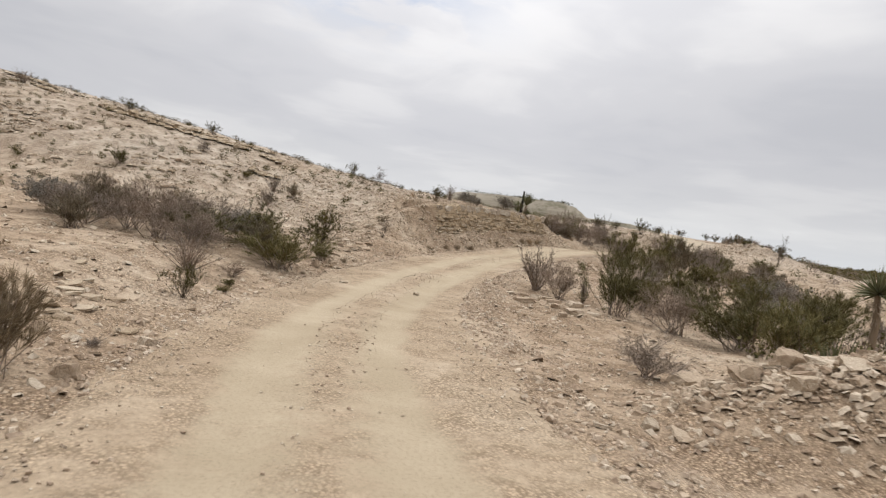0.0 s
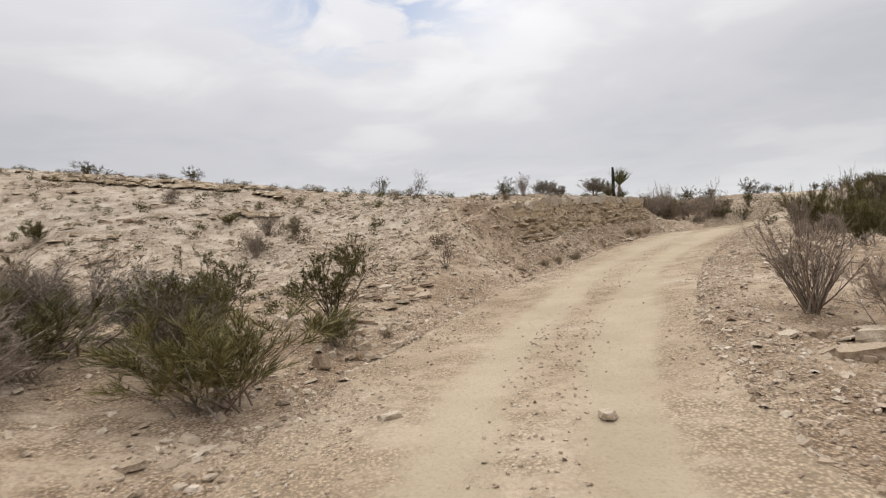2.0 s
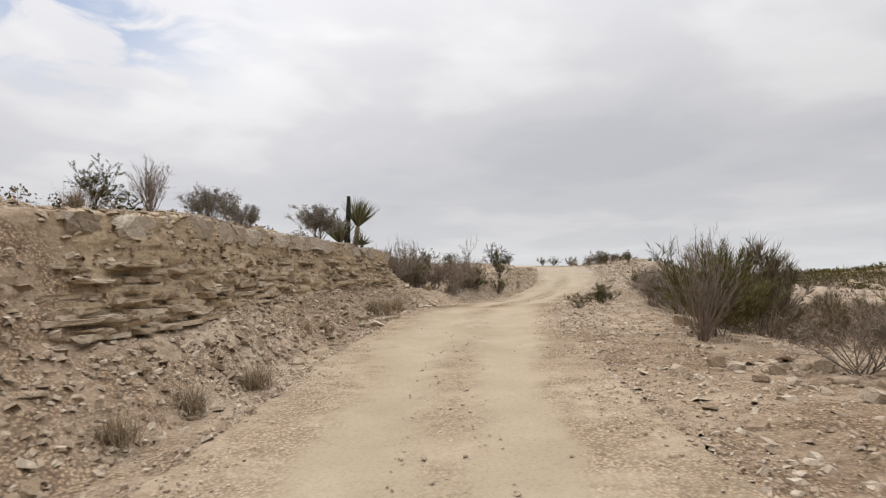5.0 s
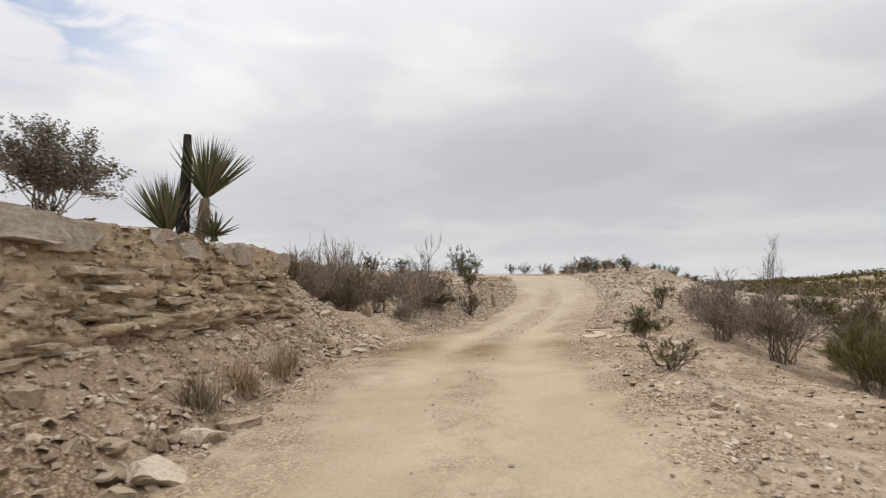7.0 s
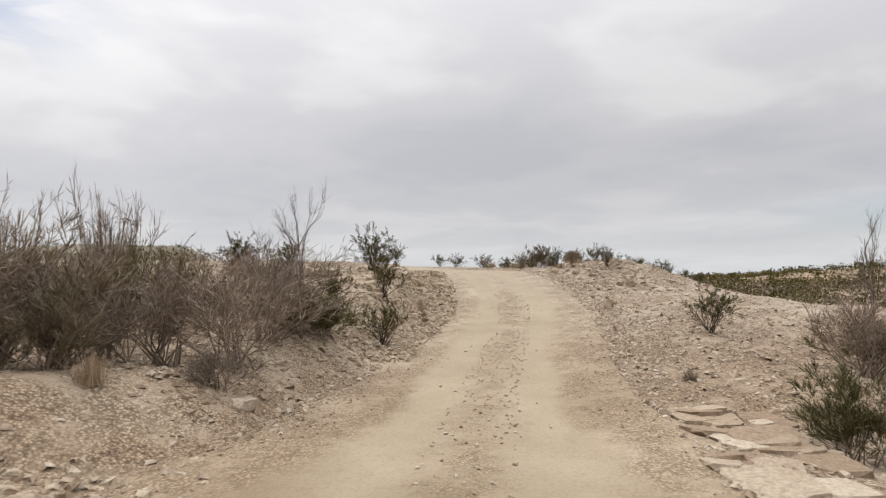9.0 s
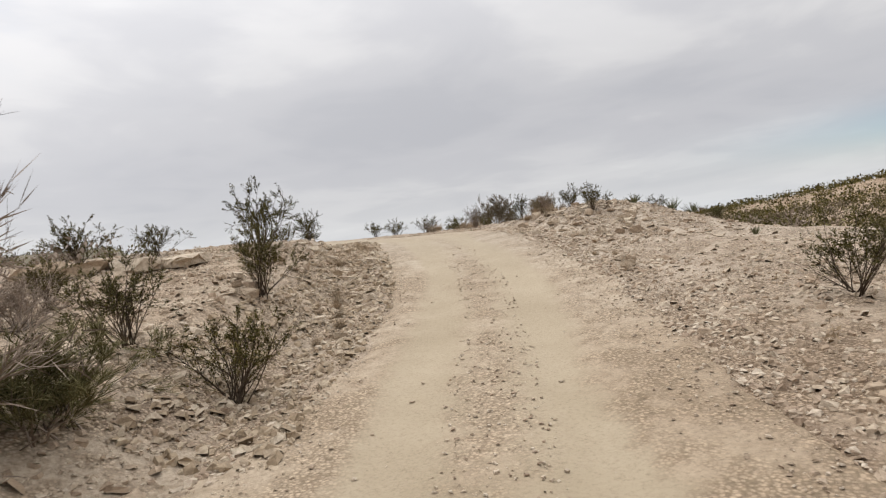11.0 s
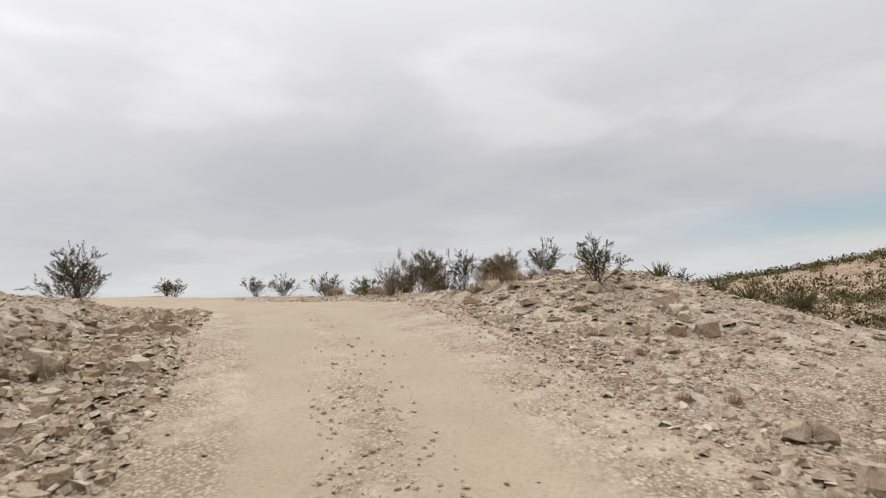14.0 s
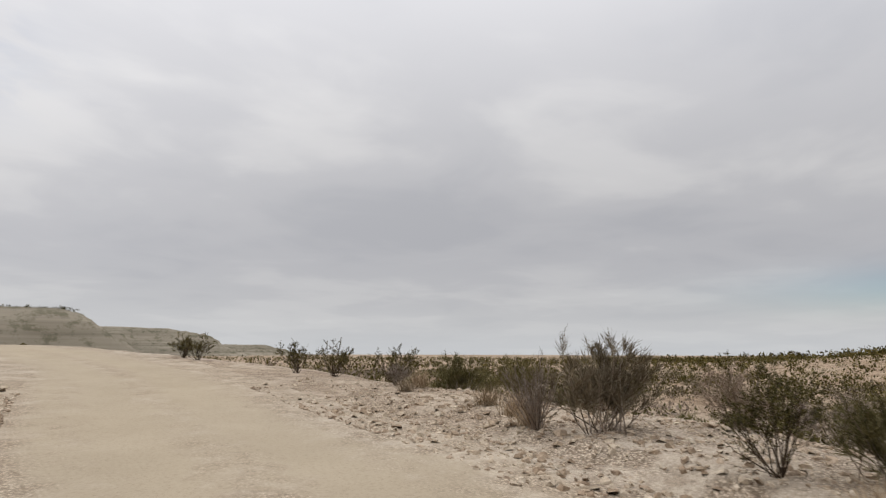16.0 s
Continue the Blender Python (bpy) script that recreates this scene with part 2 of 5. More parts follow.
def mesa_material():
    """Pale beds and dark brush bands on the far hills."""
    m, nt, links, b = shader("far_mesa_slopes", 0.95, 0.05)
    v = objvec(nt)
    beds = nt.new("ShaderNodeMapping")
    beds.inputs["Scale"].default_value = (0.004, 0.004, 0.22)
    links.new(v, beds.inputs["Vector"])
    c = ramp(nt, links, tex(nt, links, beds.outputs[0], 1.0, 6, 0.6), [(0.34, (0.15, 0.132, 0.10)), (0.5, (0.225, 0.198, 0.152)), (0.66, (0.29, 0.255, 0.20))])
    dots = ramp(nt, links, tex(nt, links, v, 0.12, 6, 0.75), [(0.50, (1, 1, 1)), (0.60, (0.62, 0.64, 0.58))])
    links.new(blend(nt, links, 1.0, c, dots, "MULTIPLY"), b.inputs["Base Color"])
    return m


GROUND, ROAD_DIRT, MESA_SLOPE = ground_material(), road_material(), mesa_material()
LIMESTONE = rock_material("pale_limestone", (0.29, 0.215, 0.15), (0.41, 0.33, 0.243), (0.52, 0.445, 0.35))
GRAVEL = rock_material("pinkish_gravel", (0.31, 0.235, 0.17), (0.42, 0.335, 0.25), (0.55, 0.475, 0.38))
STRATA = rock_material("layered_cut_rock", (0.36, 0.282, 0.19), (0.41, 0.33, 0.235), (0.46, 0.385, 0.29), 1.0)
CUT_STONE = rock_material("tan_cut_stone", (0.30, 0.23, 0.155), (0.40, 0.322, 0.228), (0.50, 0.43, 0.335))
BARK = plant_material("grey_brown_twigs", [(0.0, (0.115, 0.088, 0.067)), (0.5, (0.23, 0.182, 0.143)), (1.0, (0.37, 0.305, 0.25))])
PALE_BARK = plant_material("bleached_branches", [(0.0, (0.085, 0.066, 0.052)), (1.0, (0.20, 0.162, 0.132))])
DARK_STEM = plant_material("dark_stems", [(0.0, (0.034, 0.025, 0.018)), (1.0, (0.10, 0.074, 0.052))])
CREOSOTE = plant_material("creosote_leaves", [(0.0, (0.028, 0.027, 0.009)), (0.5, (0.072, 0.064, 0.021)), (1.0, (0.175, 0.145, 0.050))])
GREYLEAF = plant_material("grey_green_leaves", [(0.0, (0.11, 0.10, 0.085)), (0.5, (0.19, 0.175, 0.15)), (1.0, (0.30, 0.28, 0.24))])
OLIVE = plant_material("olive_stems", [(0.0, (0.048, 0.045, 0.018)), (0.5, (0.108, 0.098, 0.040)), (1.0, (0.215, 0.185, 0.092))])
BROOM_BROWN = plant_material("brown_broom_stems", [(0.0, (0.085, 0.066, 0.042)), (0.5, (0.17, 0.136, 0.09)), (1.0, (0.285, 0.235, 0.165))])
STRAW = plant_material("dry_grass", [(0.0, (0.20, 0.15, 0.10)), (0.5, (0.33, 0.26, 0.18)), (1.0, (0.44, 0.36, 0.26))])
YUCCA = plant_material("yucca_blades", [(0.0, (0.065, 0.07, 0.035)), (0.6, (0.12, 0.125, 0.066)), (1.0, (0.21, 0.20, 0.12))], 0.5)
CHARRED = plant_material("charred_stem", [(0.0, (0.018, 0.016, 0.015)), (1.0, (0.04, 0.034, 0.03))])
CAP_STONE = rock_material("grey_cap_stone", (0.30, 0.25, 0.195), (0.40, 0.345, 0.28), (0.49, 0.435, 0.36))
DEAD_BLADE = plant_material("dead_yucca_blades", [(0.0, (0.12, 0.09, 0.06)), (1.0, (0.28, 0.22, 0.16))])

# ---- the lie of the land ----
STATIONS = [
    (1.8, -14, .35), (0.6, -5, .1), (0, 0, -.05), (-.35, 2.94, -.18), (-.78, 5.89, -.3), (-1.2, 8.74, -.37), (-1.5, 12.5, -.42),
    (-1.43, 17, -.45), (-.55, 21.66, -.22), (1.6, 28, .1), (3.84, 33.28, .32), (6.35, 38.58, .62), (9.28, 43.89, .90), (12.4, 48.8, .92),
    (15.06, 52.03, .95), (16.8, 54.16, .98), (18.63, 56.11, 1.1), (21.07, 58.75, 1.41), (24.04, 62.3, 1.97), (26.6, 66.56, 2.78),
    (28.8, 71, 3.2), (29.9, 78, 3.5), (30.8, 85, 3.9), (30.6, 93, 4.35), (29.5, 105, 4.8), (27, 120, 4.9), (23, 140, 4.3)]


def catmull(points, step=0.25):
    p = np.array(points, float)
    p = np.vstack([2 * p[0] - p[1], p, 2 * p[-1] - p[-2]])
    out = []
    for a, b, c, d in zip(p[:-3], p[1:-2], p[2:-1], p[3:]):
        n = max(2, int(np.linalg.norm((c - b)[:2]) / step))
        t = (np.arange(n) / n)[:, None]
        out.append(0.5 * (2 * b + (c - a) * t + (2 * a - 5 * b + 4 * c - d) * t ** 2 + (3 * b - a - 3 * c + d) * t ** 3))
    return np.vstack(out)


LINE = catmull(STATIONS)
ALONG = np.r_[0, np.cumsum(np.linalg.norm(np.diff(LINE[:, :2], axis=0), axis=1))]
ALONG -= ALONG[int(np.argmin(np.hypot(LINE[:, 0], LINE[:, 1])))]       # 0 m at the world's origin
HEAD = np.gradient(LINE[:, :2], axis=0)
HEAD /= np.linalg.norm(HEAD, axis=1)[:, None]


def road_frame(x, y):
    """Metres along the track, metres to its right, for flat arrays of places."""
    s, d = np.empty(len(x)), np.empty(len(x))
    for i in range(0, len(x), 20000):
        px, py = x[i:i + 20000], y[i:i + 20000]
        k = np.argmin((px[:, None] - LINE[None, ::2, 0]) ** 2 + (py[:, None] - LINE[None, ::2, 1]) ** 2, axis=1) * 2
        k = np.minimum(k, len(LINE) - 1)
        dx, dy = px - LINE[k, 0], py - LINE[k, 1]
        s[i:i + 20000] = ALONG[k] + dx * HEAD[k, 0] + dy * HEAD[k, 1]
        d[i:i + 20000] = np.sign(dx * HEAD[k, 1] - dy * HEAD[k, 0]) * np.hypot(dx, dy)
    return s, d


def smooth(t):
    t = np.clip(t, 0, 1)
    return t * t * (3 - 2 * t)


def smin(a, b, k):
    h = np.clip(0.5 + 0.5 * (b - a) / k, 0, 1)
    return b * (1 - h) + a * h - k * h * (1 - h)


LATTICES = {}


def lattice(seed):
    if seed not in LATTICES:
        LATTICES[seed] = np.random.RandomState(seed).rand(256, 256)
    return LATTICES[seed]


def vnoise(x, y, seed, octaves=4, gain=0.5):
    """Value noise, about -1 to 1."""
    total, amp, norm = np.zeros_like(x), 1.0, 0.0
    for o in range(octaves):
        g = lattice(seed + o)
        xi, yi = np.floor(x).astype(int), np.floor(y).astype(int)
        fx, fy = smooth(x - xi), smooth(y - yi)
        a, b = g[xi % 256, yi % 256], g[(xi + 1) % 256, yi % 256]
        c, d = g[xi % 256, (yi + 1) % 256], g[(xi + 1) % 256, (yi + 1) % 256]
        total += amp * (2 * (a + (b - a) * fx + (c - a) * fy + (a - b - c + d) * fx * fy) - 1)
        norm += amp
        amp *= gain
        x, y = x * 2.03 + 17.1, y * 2.03 + 5.7
    return total / norm


S_KEYS = [-14, 0, 5, 10, 16, 22, 28, 32, 40, 46, 48.5, 52, 54.5, 58, 64, 70, 78, 86, 96, 106, 130]
LEFT_LEVEL = [1.2, 1.0, .8, .3, .1, .2, .95, 2.7, 3.3, 3.2, 3.15, 2.75, 1.7, 1.5, 2.2, 3.05, 3.5, 3.85, 4.2, 4.7, 4.7]
LEFT_CUT = [.3, .3, .3, .25, .2, .25, .45, 1.0, 1.4, 1.5, 1.2, .7, .5, .4, .8, .85, .6, .3, .3, .3, .2]
LEFT_RISE = [.16, .16, .14, .07, .06, .06, .06, .06, .06, .06, .05, .04, .03, .03, .03, .02, .01, 0, 0, 0, 0]
RIGHT_LEVEL = [.1, -.1, -.45, -.7, -.65, -.4, .1, .3, .55, .5, .45, .35, .5, .95, 1.25, 1.9, 3.3, 3.6, 3.95, 4.3, 4.2]
RIGHT_CUT = [.3, .3, .3, .3, .3, .3, .3, .3, .3, .3, .3, .3, .3, .25, .15, .3, .6, .4, .3, .3, .3]
WIDTH_KEYS, HALF_WIDTH = [-14, 0, 30, 46, 50, 53, 57, 62, 76, 84, 130], [2.35, 2.35, 2.25, 2.25, 3.0, 3.0, 2.3, 2.2, 2.6, 3.0, 3.0]
LIP_KEYS, LIP = [28, 30, 33, 36, 41, 46, 49, 50.2, 51.2, 52.2, 53.2, 54.4], [1.1, 1.85, 2.58, 2.80, 3.0, 3.08, 3.1, 2.95, 2.85, 2.4, 1.85, 1.2]      # top edge of the rock cut


def half_width(s, d):
    """Half the width of the packed surface; below the crest the crumbling bank narrows its west side."""
    return np.interp(s, WIDTH_KEYS, HALF_WIDTH) - 0.58 * (d < 0) * smooth((s - 62) / 4) * smooth((82 - s) / 4)


def bluff(s):
    """1 along the rock cut, 0 elsewhere."""
    return smooth((s - 28.5) / 3.5) * smooth((54.6 - s) / 2.5)


def batter(s):
    """Run of the cut's face for each metre of height: steep in its middle, laid back at both ends."""
    return 0.75 * smooth((35.0 - s) / 6.0) + 0.75 * smooth((s - 49.0) / 3.0)


def road_level(s):
    return np.interp(s, ALONG, LINE[:, 2])


def hill_west(x, y):
    """The long ledged hill on the west side."""
    toe = np.minimum(26.0, 25.9 + 0.5 * (x + 9))
    toe = np.maximum(toe, 8 + 0.25 * (x + 40))
    rise = 0.3 + 0.27 * (y - toe)
    top = 3.15 + 0.175 * np.clip(-x - 1, 0, 60) - 0.16 * np.clip(y - 50 + 0.5 * np.clip(x, -40, 0), 0, 40)
    return smin(rise, top, 1.2)


def far_land(x, y):
    far = np.hypot(x - 15, y - 45)
    z = 0.3 + 1.7 * smooth((far - 25) / 110) + 1.2 * smooth((y - 50) / 25) * smooth((300 - far) / 200)
    z = z + 2.9 * np.exp(-((x - 165) / 60) ** 2) * smooth((130 - y) / 90) * smooth((y + 150) / 90)
    z = z + 5.3 * np.exp(-((x - 190) / 60) ** 2 - ((y - 58) / 38) ** 2)
    return z + 0.5 * vnoise(x / 25, y / 25, 40, 3) * smooth((far - 15) / 40)


def natural(x, y, s, d):
    a = np.abs(d)
    far = far_land(x, y)
    left = np.interp(s, S_KEYS, LEFT_LEVEL) + np.interp(s, S_KEYS, LEFT_RISE) * np.clip(a - 6, -3, 14)
    left = np.where(a < 6, left + ((np.interp(s, LIP_KEYS, LIP) - 0.05) - left) * bluff(s) * smooth((6 - a) / 1.8), left)
    gate = smooth((s - 20) / 8) * smooth((54 - s) / 6)
    left = left + gate * np.maximum(hill_west(x, y) - left, 0) * smooth((a - 3) / 5)
    left = left + (far - left) * smooth((a - 40) / 60) * smooth((30 + y) / 60)
    right = np.interp(s, S_KEYS, RIGHT_LEVEL)
    drop = smooth((s - 68) / 8)                     # past the crest the plain falls away sooner
    right = right + (far - 0.5 * drop * smooth((120 - a) / 60) - right) * smooth((a - 6 + drop) / (22 - 9 * drop))
    right = right - (0.5 + 0.35 * smooth((s - 40) / 8)) * smooth((a - 5.2) / 4.0) * smooth((24 - a) / 10) * smooth((s - 14) / 8) * smooth((64 - s) / 8)
    right = right + 1.2 * np.exp(-((x - 5.2) / 2.0) ** 2 - ((y - 7.4) / 1.5) ** 2)
    right = right + 0.50 * np.exp(-((x - 32.3) / 2.6) ** 2 - ((y - 64.6) / 2.8) ** 2)
    return np.where(d < 0, left, right)


def roughness(x, y, a):
    """Lumps and small ledges off the track."""
    z = 0.16 * vnoise(x / 2.6, y / 2.6, 11, 4) + 0.05 * vnoise(x / 0.7, y / 0.7, 21, 3)
    return z * smooth((a - 2.3) / 2.5)


def terrain(x, y, sd=None):
    s, d = road_frame(x, y) if sd is None else sd
    a = np.abs(d)
    base = road_level(s)
    n = natural(x, y, s, d)
    toe = np.interp(s, WIDTH_KEYS, HALF_WIDTH) + np.where(d < 0, 0.3 + 0.22 * smooth((s - 60) / 4), 0.7) + 0.45 * bluff(s) * (d < 0) + 0.25 * vnoise(s / 3.0, d * 0, 31, 2)
    cut = np.where(d < 0, np.interp(s, S_KEYS, LEFT_CUT), np.interp(s, S_KEYS, RIGHT_CUT))
    out = np.clip(a - toe, 0, 1e6)
    wall = np.where(out < 1.35, 0.3 * out, 0.4 + (out - 1.35) / (0.11 + batter(s)))
    rise = cut * out + (wall - cut * out) * bluff(s) * (d < 0)
    z = np.clip(n, base - 0.35 * out, base + rise)
    wander = 1.5 * vnoise(x / 7, y / 7, 61, 4)
    ledge = z * 1.7 + wander
    stepped = (np.floor(ledge) + smooth((ledge - np.floor(ledge)) / 0.45) - wander) / 1.7
    onhill = smooth((a - 4) / 4) * smooth((s - 18) / 10) * (d < 0) * smooth((56 - s) / 8)
    z = z + (stepped - z) * (0.2 + 0.3 * vnoise(x / 6, y / 6, 67, 2)) * onhill
    return z + roughness(x, y, a)


def spread(lo, hi, step, reach, grow=1.11):
    mid = np.arange(lo, hi + step / 2, step)
    tail, g = [], step
    while not tail or tail[-1] < reach:
        g *= grow
        tail.append((tail[-1] if tail else 0) + g)
    tail = np.array(tail)
    return np.r_[lo - tail[::-1], mid, hi + tail]


def sheet(name, xs, ys, zs, material):
    nx, ny = xs.shape
    v = np.stack([xs, ys, zs], -1).reshape(-1, 3)
    i = np.arange(nx * ny).reshape(nx, ny)
    f = np.stack([i[:-1, :-1], i[1:, :-1], i[1:, 1:], i[:-1, 1:]], -1).reshape(-1, 4)
    return quads(name, v, f, material)


def quads(name, v, f, material, flat_shade=False):
    me = bpy.data.meshes.new(name)
    me.vertices.add(len(v))
    me.vertices.foreach_set("co", np.ascontiguousarray(v, np.float32).ravel())
    k = f.shape[1]
    me.loops.add(f.size)
    me.loops.foreach_set("vertex_index", np.ascontiguousarray(f, np.int32).ravel())
    me.polygons.add(len(f))
    me.polygons.foreach_set("loop_start", np.arange(0, f.size, k, dtype=np.int32))
    me.polygons.foreach_set("use_smooth", np.full(len(f), not flat_shade))
    me.update(calc_edges=True)
    me.materials.append(material)
    return me


GX, GY = spread(-24, 44, 0.34, 3000), spread(-4, 96, 0.34, 3000)
gx, gy = np.meshgrid(GX, GY, indexing="ij")
fx, fy = gx.ravel(), gy.ravel()
GS, GD = road_frame(fx, fy)
gz = terrain(fx, fy, (GS, GD))
half = half_width(GS, GD)
under = smooth((half - np.abs(GD)) / 0.45) * (GS > -13) * (GS < 136)
ground = new("ground", sheet("ground", gx, gy, (gz - 0.16 * under).reshape(gx.shape), GROUND))
on_hill = smooth((-GD - 4) / 4) * smooth((GS - 20) / 8) * smooth((54 - GS) / 8) * smooth((fy - 22) / 6)
ground_chalk = np.clip(np.maximum(on_hill, smooth((GS - 54) / 24) * smooth((34 - np.abs(GD)) / 16)) * (0.8 + 0.5 * vnoise(fx / 5, fy / 5, 45, 3)), 0, 1)
ground.data.attributes.new("caliche", "FLOAT", "POINT").data.foreach_set("value", ground_chalk.astype(np.float32))
tagged(ground, "pale stony desert ground rising into ledged slopes", "ground", kind="structure")


GZ = (gz - 0.16 * under).reshape(gx.shape)


def sheet_height(x, y):
    """Height of the ground sheet itself, also where its cells are wide."""
    i = np.clip(np.searchsorted(GX, x) - 1, 0, len(GX) - 2)
    j = np.clip(np.searchsorted(GY, y) - 1, 0, len(GY) - 2)
    u, v = (x - GX[i]) / (GX[i + 1] - GX[i]), (y - GY[j]) / (GY[j + 1] - GY[j])
    return (GZ[i, j] * (1 - u) + GZ[i + 1, j] * u) * (1 - v) + (GZ[i, j + 1] * (1 - u) + GZ[i + 1, j + 1] * u) * v


def height_at(x, y):
    px, py = np.array([x], float), np.array([y], float)
    s, d = road_frame(px, py)
    z = terrain(px, py, (s, d))[0]
    crown = 4.1 + 1.3 * batter(s)[0]
    if d[0] < -crown and bluff(s)[0] > 0.5:          # on the lip of the rock cut
        z = max(z, np.interp(s[0], LIP_KEYS, LIP) + 0.12 * (-d[0] - crown))
    elif d[0] < -2.4 and bluff(s)[0] > 0.5:          # on its debris apron
        z = max(z, road_level(s)[0] + np.interp(-d[0], [2.5, 3.0, 3.5, 3.9], [0.0, .15, .55, .95]))
    return float(z)


def track_relief(S, D):
    """Height of the track's surface over its centre line, how much it is a wheel rut, and its sideways drift."""
    drift = 0.12 * vnoise(S / 7, S * 0, 51, 2) + 0.28 * smooth((S - 12) / 6) * smooth((34 - S) / 8)
    rut = np.exp(-((np.abs(D - drift) - 0.82) / 0.34) ** 2)
    edge = half_width(S, D) + 0.3 * vnoise(S / 2.2, np.sign(D) * 9.0, 71, 3) + 0.16 * vnoise(S / 0.5, D / 0.5, 73, 2)
    z = -0.045 * rut + 0.02 * vnoise(S / 0.9, D / 0.6, 81, 3) + 0.01 * (1 - rut) * vnoise(S / 0.15, D / 0.15, 83, 2)
    z = z - 0.26 * smooth((np.abs(D) - edge + 0.1) / 0.95) + 0.015 * np.exp(-((np.abs(D) - edge + 0.15) / 0.2) ** 2)
    return z, rut, drift


def road_strip():
    s = np.arange(-13, 136, 0.2)
    d = np.arange(-3.6, 3.61, 0.14)
    cx, cy, cz = np.interp(s, ALONG, LINE[:, 0]), np.interp(s, ALONG, LINE[:, 1]), np.interp(s, ALONG, LINE[:, 2])
    hx, hy = np.interp(s, ALONG, HEAD[:, 0]), np.interp(s, ALONG, HEAD[:, 1])
    S, D = np.meshgrid(s, d, indexing="ij")
    relief, rut, drift = track_relief(S, D)
    x = cx[:, None] + hy[:, None] * D
    y = cy[:, None] - hx[:, None] * D
    me = sheet("road", x, y, cz[:, None] + relief, ROAD_DIRT)
    wear = me.attributes.new("wheel_wear", "FLOAT", "POINT")
    calm = np.maximum(smooth((S - 34) / 5) * smooth((58 - S) / 5), 1.6 * smooth((S - 75) / 6))           # here the wheels wander and sweep the whole width
    swept = smooth((1.6 + 0.5 * calm + 0.35 * vnoise(S / 3.0, np.sign(D) * 5.0, 73, 3) - np.abs(D - drift)) / 0.8)
    ridge = np.exp(-((D - drift) / 0.30) ** 2) * (0.75 + 0.4 * vnoise(S / 3.5, D * 0, 75, 2)) * (1 - 0.6 * np.minimum(calm, 1))
    w = np.clip(0.30 + 0.42 * swept + 0.25 * rut - 0.5 * ridge - 0.3 * (1 - swept) + 0.22 * vnoise(S / 5, D / 0.9, 91, 3), 0, 1)
    wear.data.foreach_set("value", w.astype(np.float32).ravel())
    chalk = np.clip(smooth((S - 56) / 26) * (0.85 + 0.4 * vnoise(S / 5, D / 3, 47, 2)), 0, 1)
    me.attributes.new("caliche", "FLOAT", "POINT").data.foreach_set("value", chalk.astype(np.float32).ravel())
    damp = me.attributes.new("damp", "FLOAT", "POINT")
    k = np.exp(-((S - 51.2 + 0.12 * D - 0.9 * vnoise(D / 1.5, S / 3, 95, 3)) / 2.0) ** 2) * (0.85 + 0.8 * vnoise(S / 1.2, D / 0.8, 97, 3)) * (1 - 0.7 * rut)
    damp.data.foreach_set("value", np.clip(k, 0, 1).astype(np.float32).ravel())
    ob = new("road", me)
    return tagged(ob, "packed pale dirt track with two wheel ruts and gravel between", "dirt road", kind="structure")


road = road_strip()


# ---- flat-topped hills far in the north ----
def mesa(x0, x1, y0, top, talus, seed, label):
    xs, ys = np.arange(x0 - talus - 40, x1 + talus + 40, talus * 0.08), np.arange(y0 - talus - 30, y0 + 4 * talus, talus * 0.1)
    x, y = np.meshgrid(xs, ys, indexing="ij")
    wob = 0.29 * talus * vnoise(x / 70, y / 70, seed, 4) + 5 * vnoise(x / 14, y / 14, seed + 9, 2)
    inside = np.minimum(np.minimum(x1 - x, x - x0), y - y0) + wob
    h = smooth((inside + talus) / talus * 0.86)
    z = h * top
    deep = 0.12 * talus
    bench = z / deep + 0.25 * vnoise(x / 50, y / 50, seed + 5, 2)
    z = z + (np.floor(bench) + smooth((bench - np.floor(bench)) / 0.5) - bench) * deep * 0.45 * smooth((top - z) / 6)
    z = np.minimum(z, top + 1.0 * vnoise(x / 40, y / 40, seed + 3, 2)) - 2
    ob = new("mesa", sheet("mesa", x, y, z, MESA_SLOPE))
    return tagged(ob, label, "mesa", kind="structure")


mesa(15, 80, 430, 28.6, 40, 300, "tall pale flat-topped mesa with stepped slopes, far off")
mesa(110, 240, 745, 33, 60, 340, "low pale flat-topped mesa with stepped slopes, far off")
mesa(230, 420, 960, 20, 70, 380, "long low mesa on the far horizon")

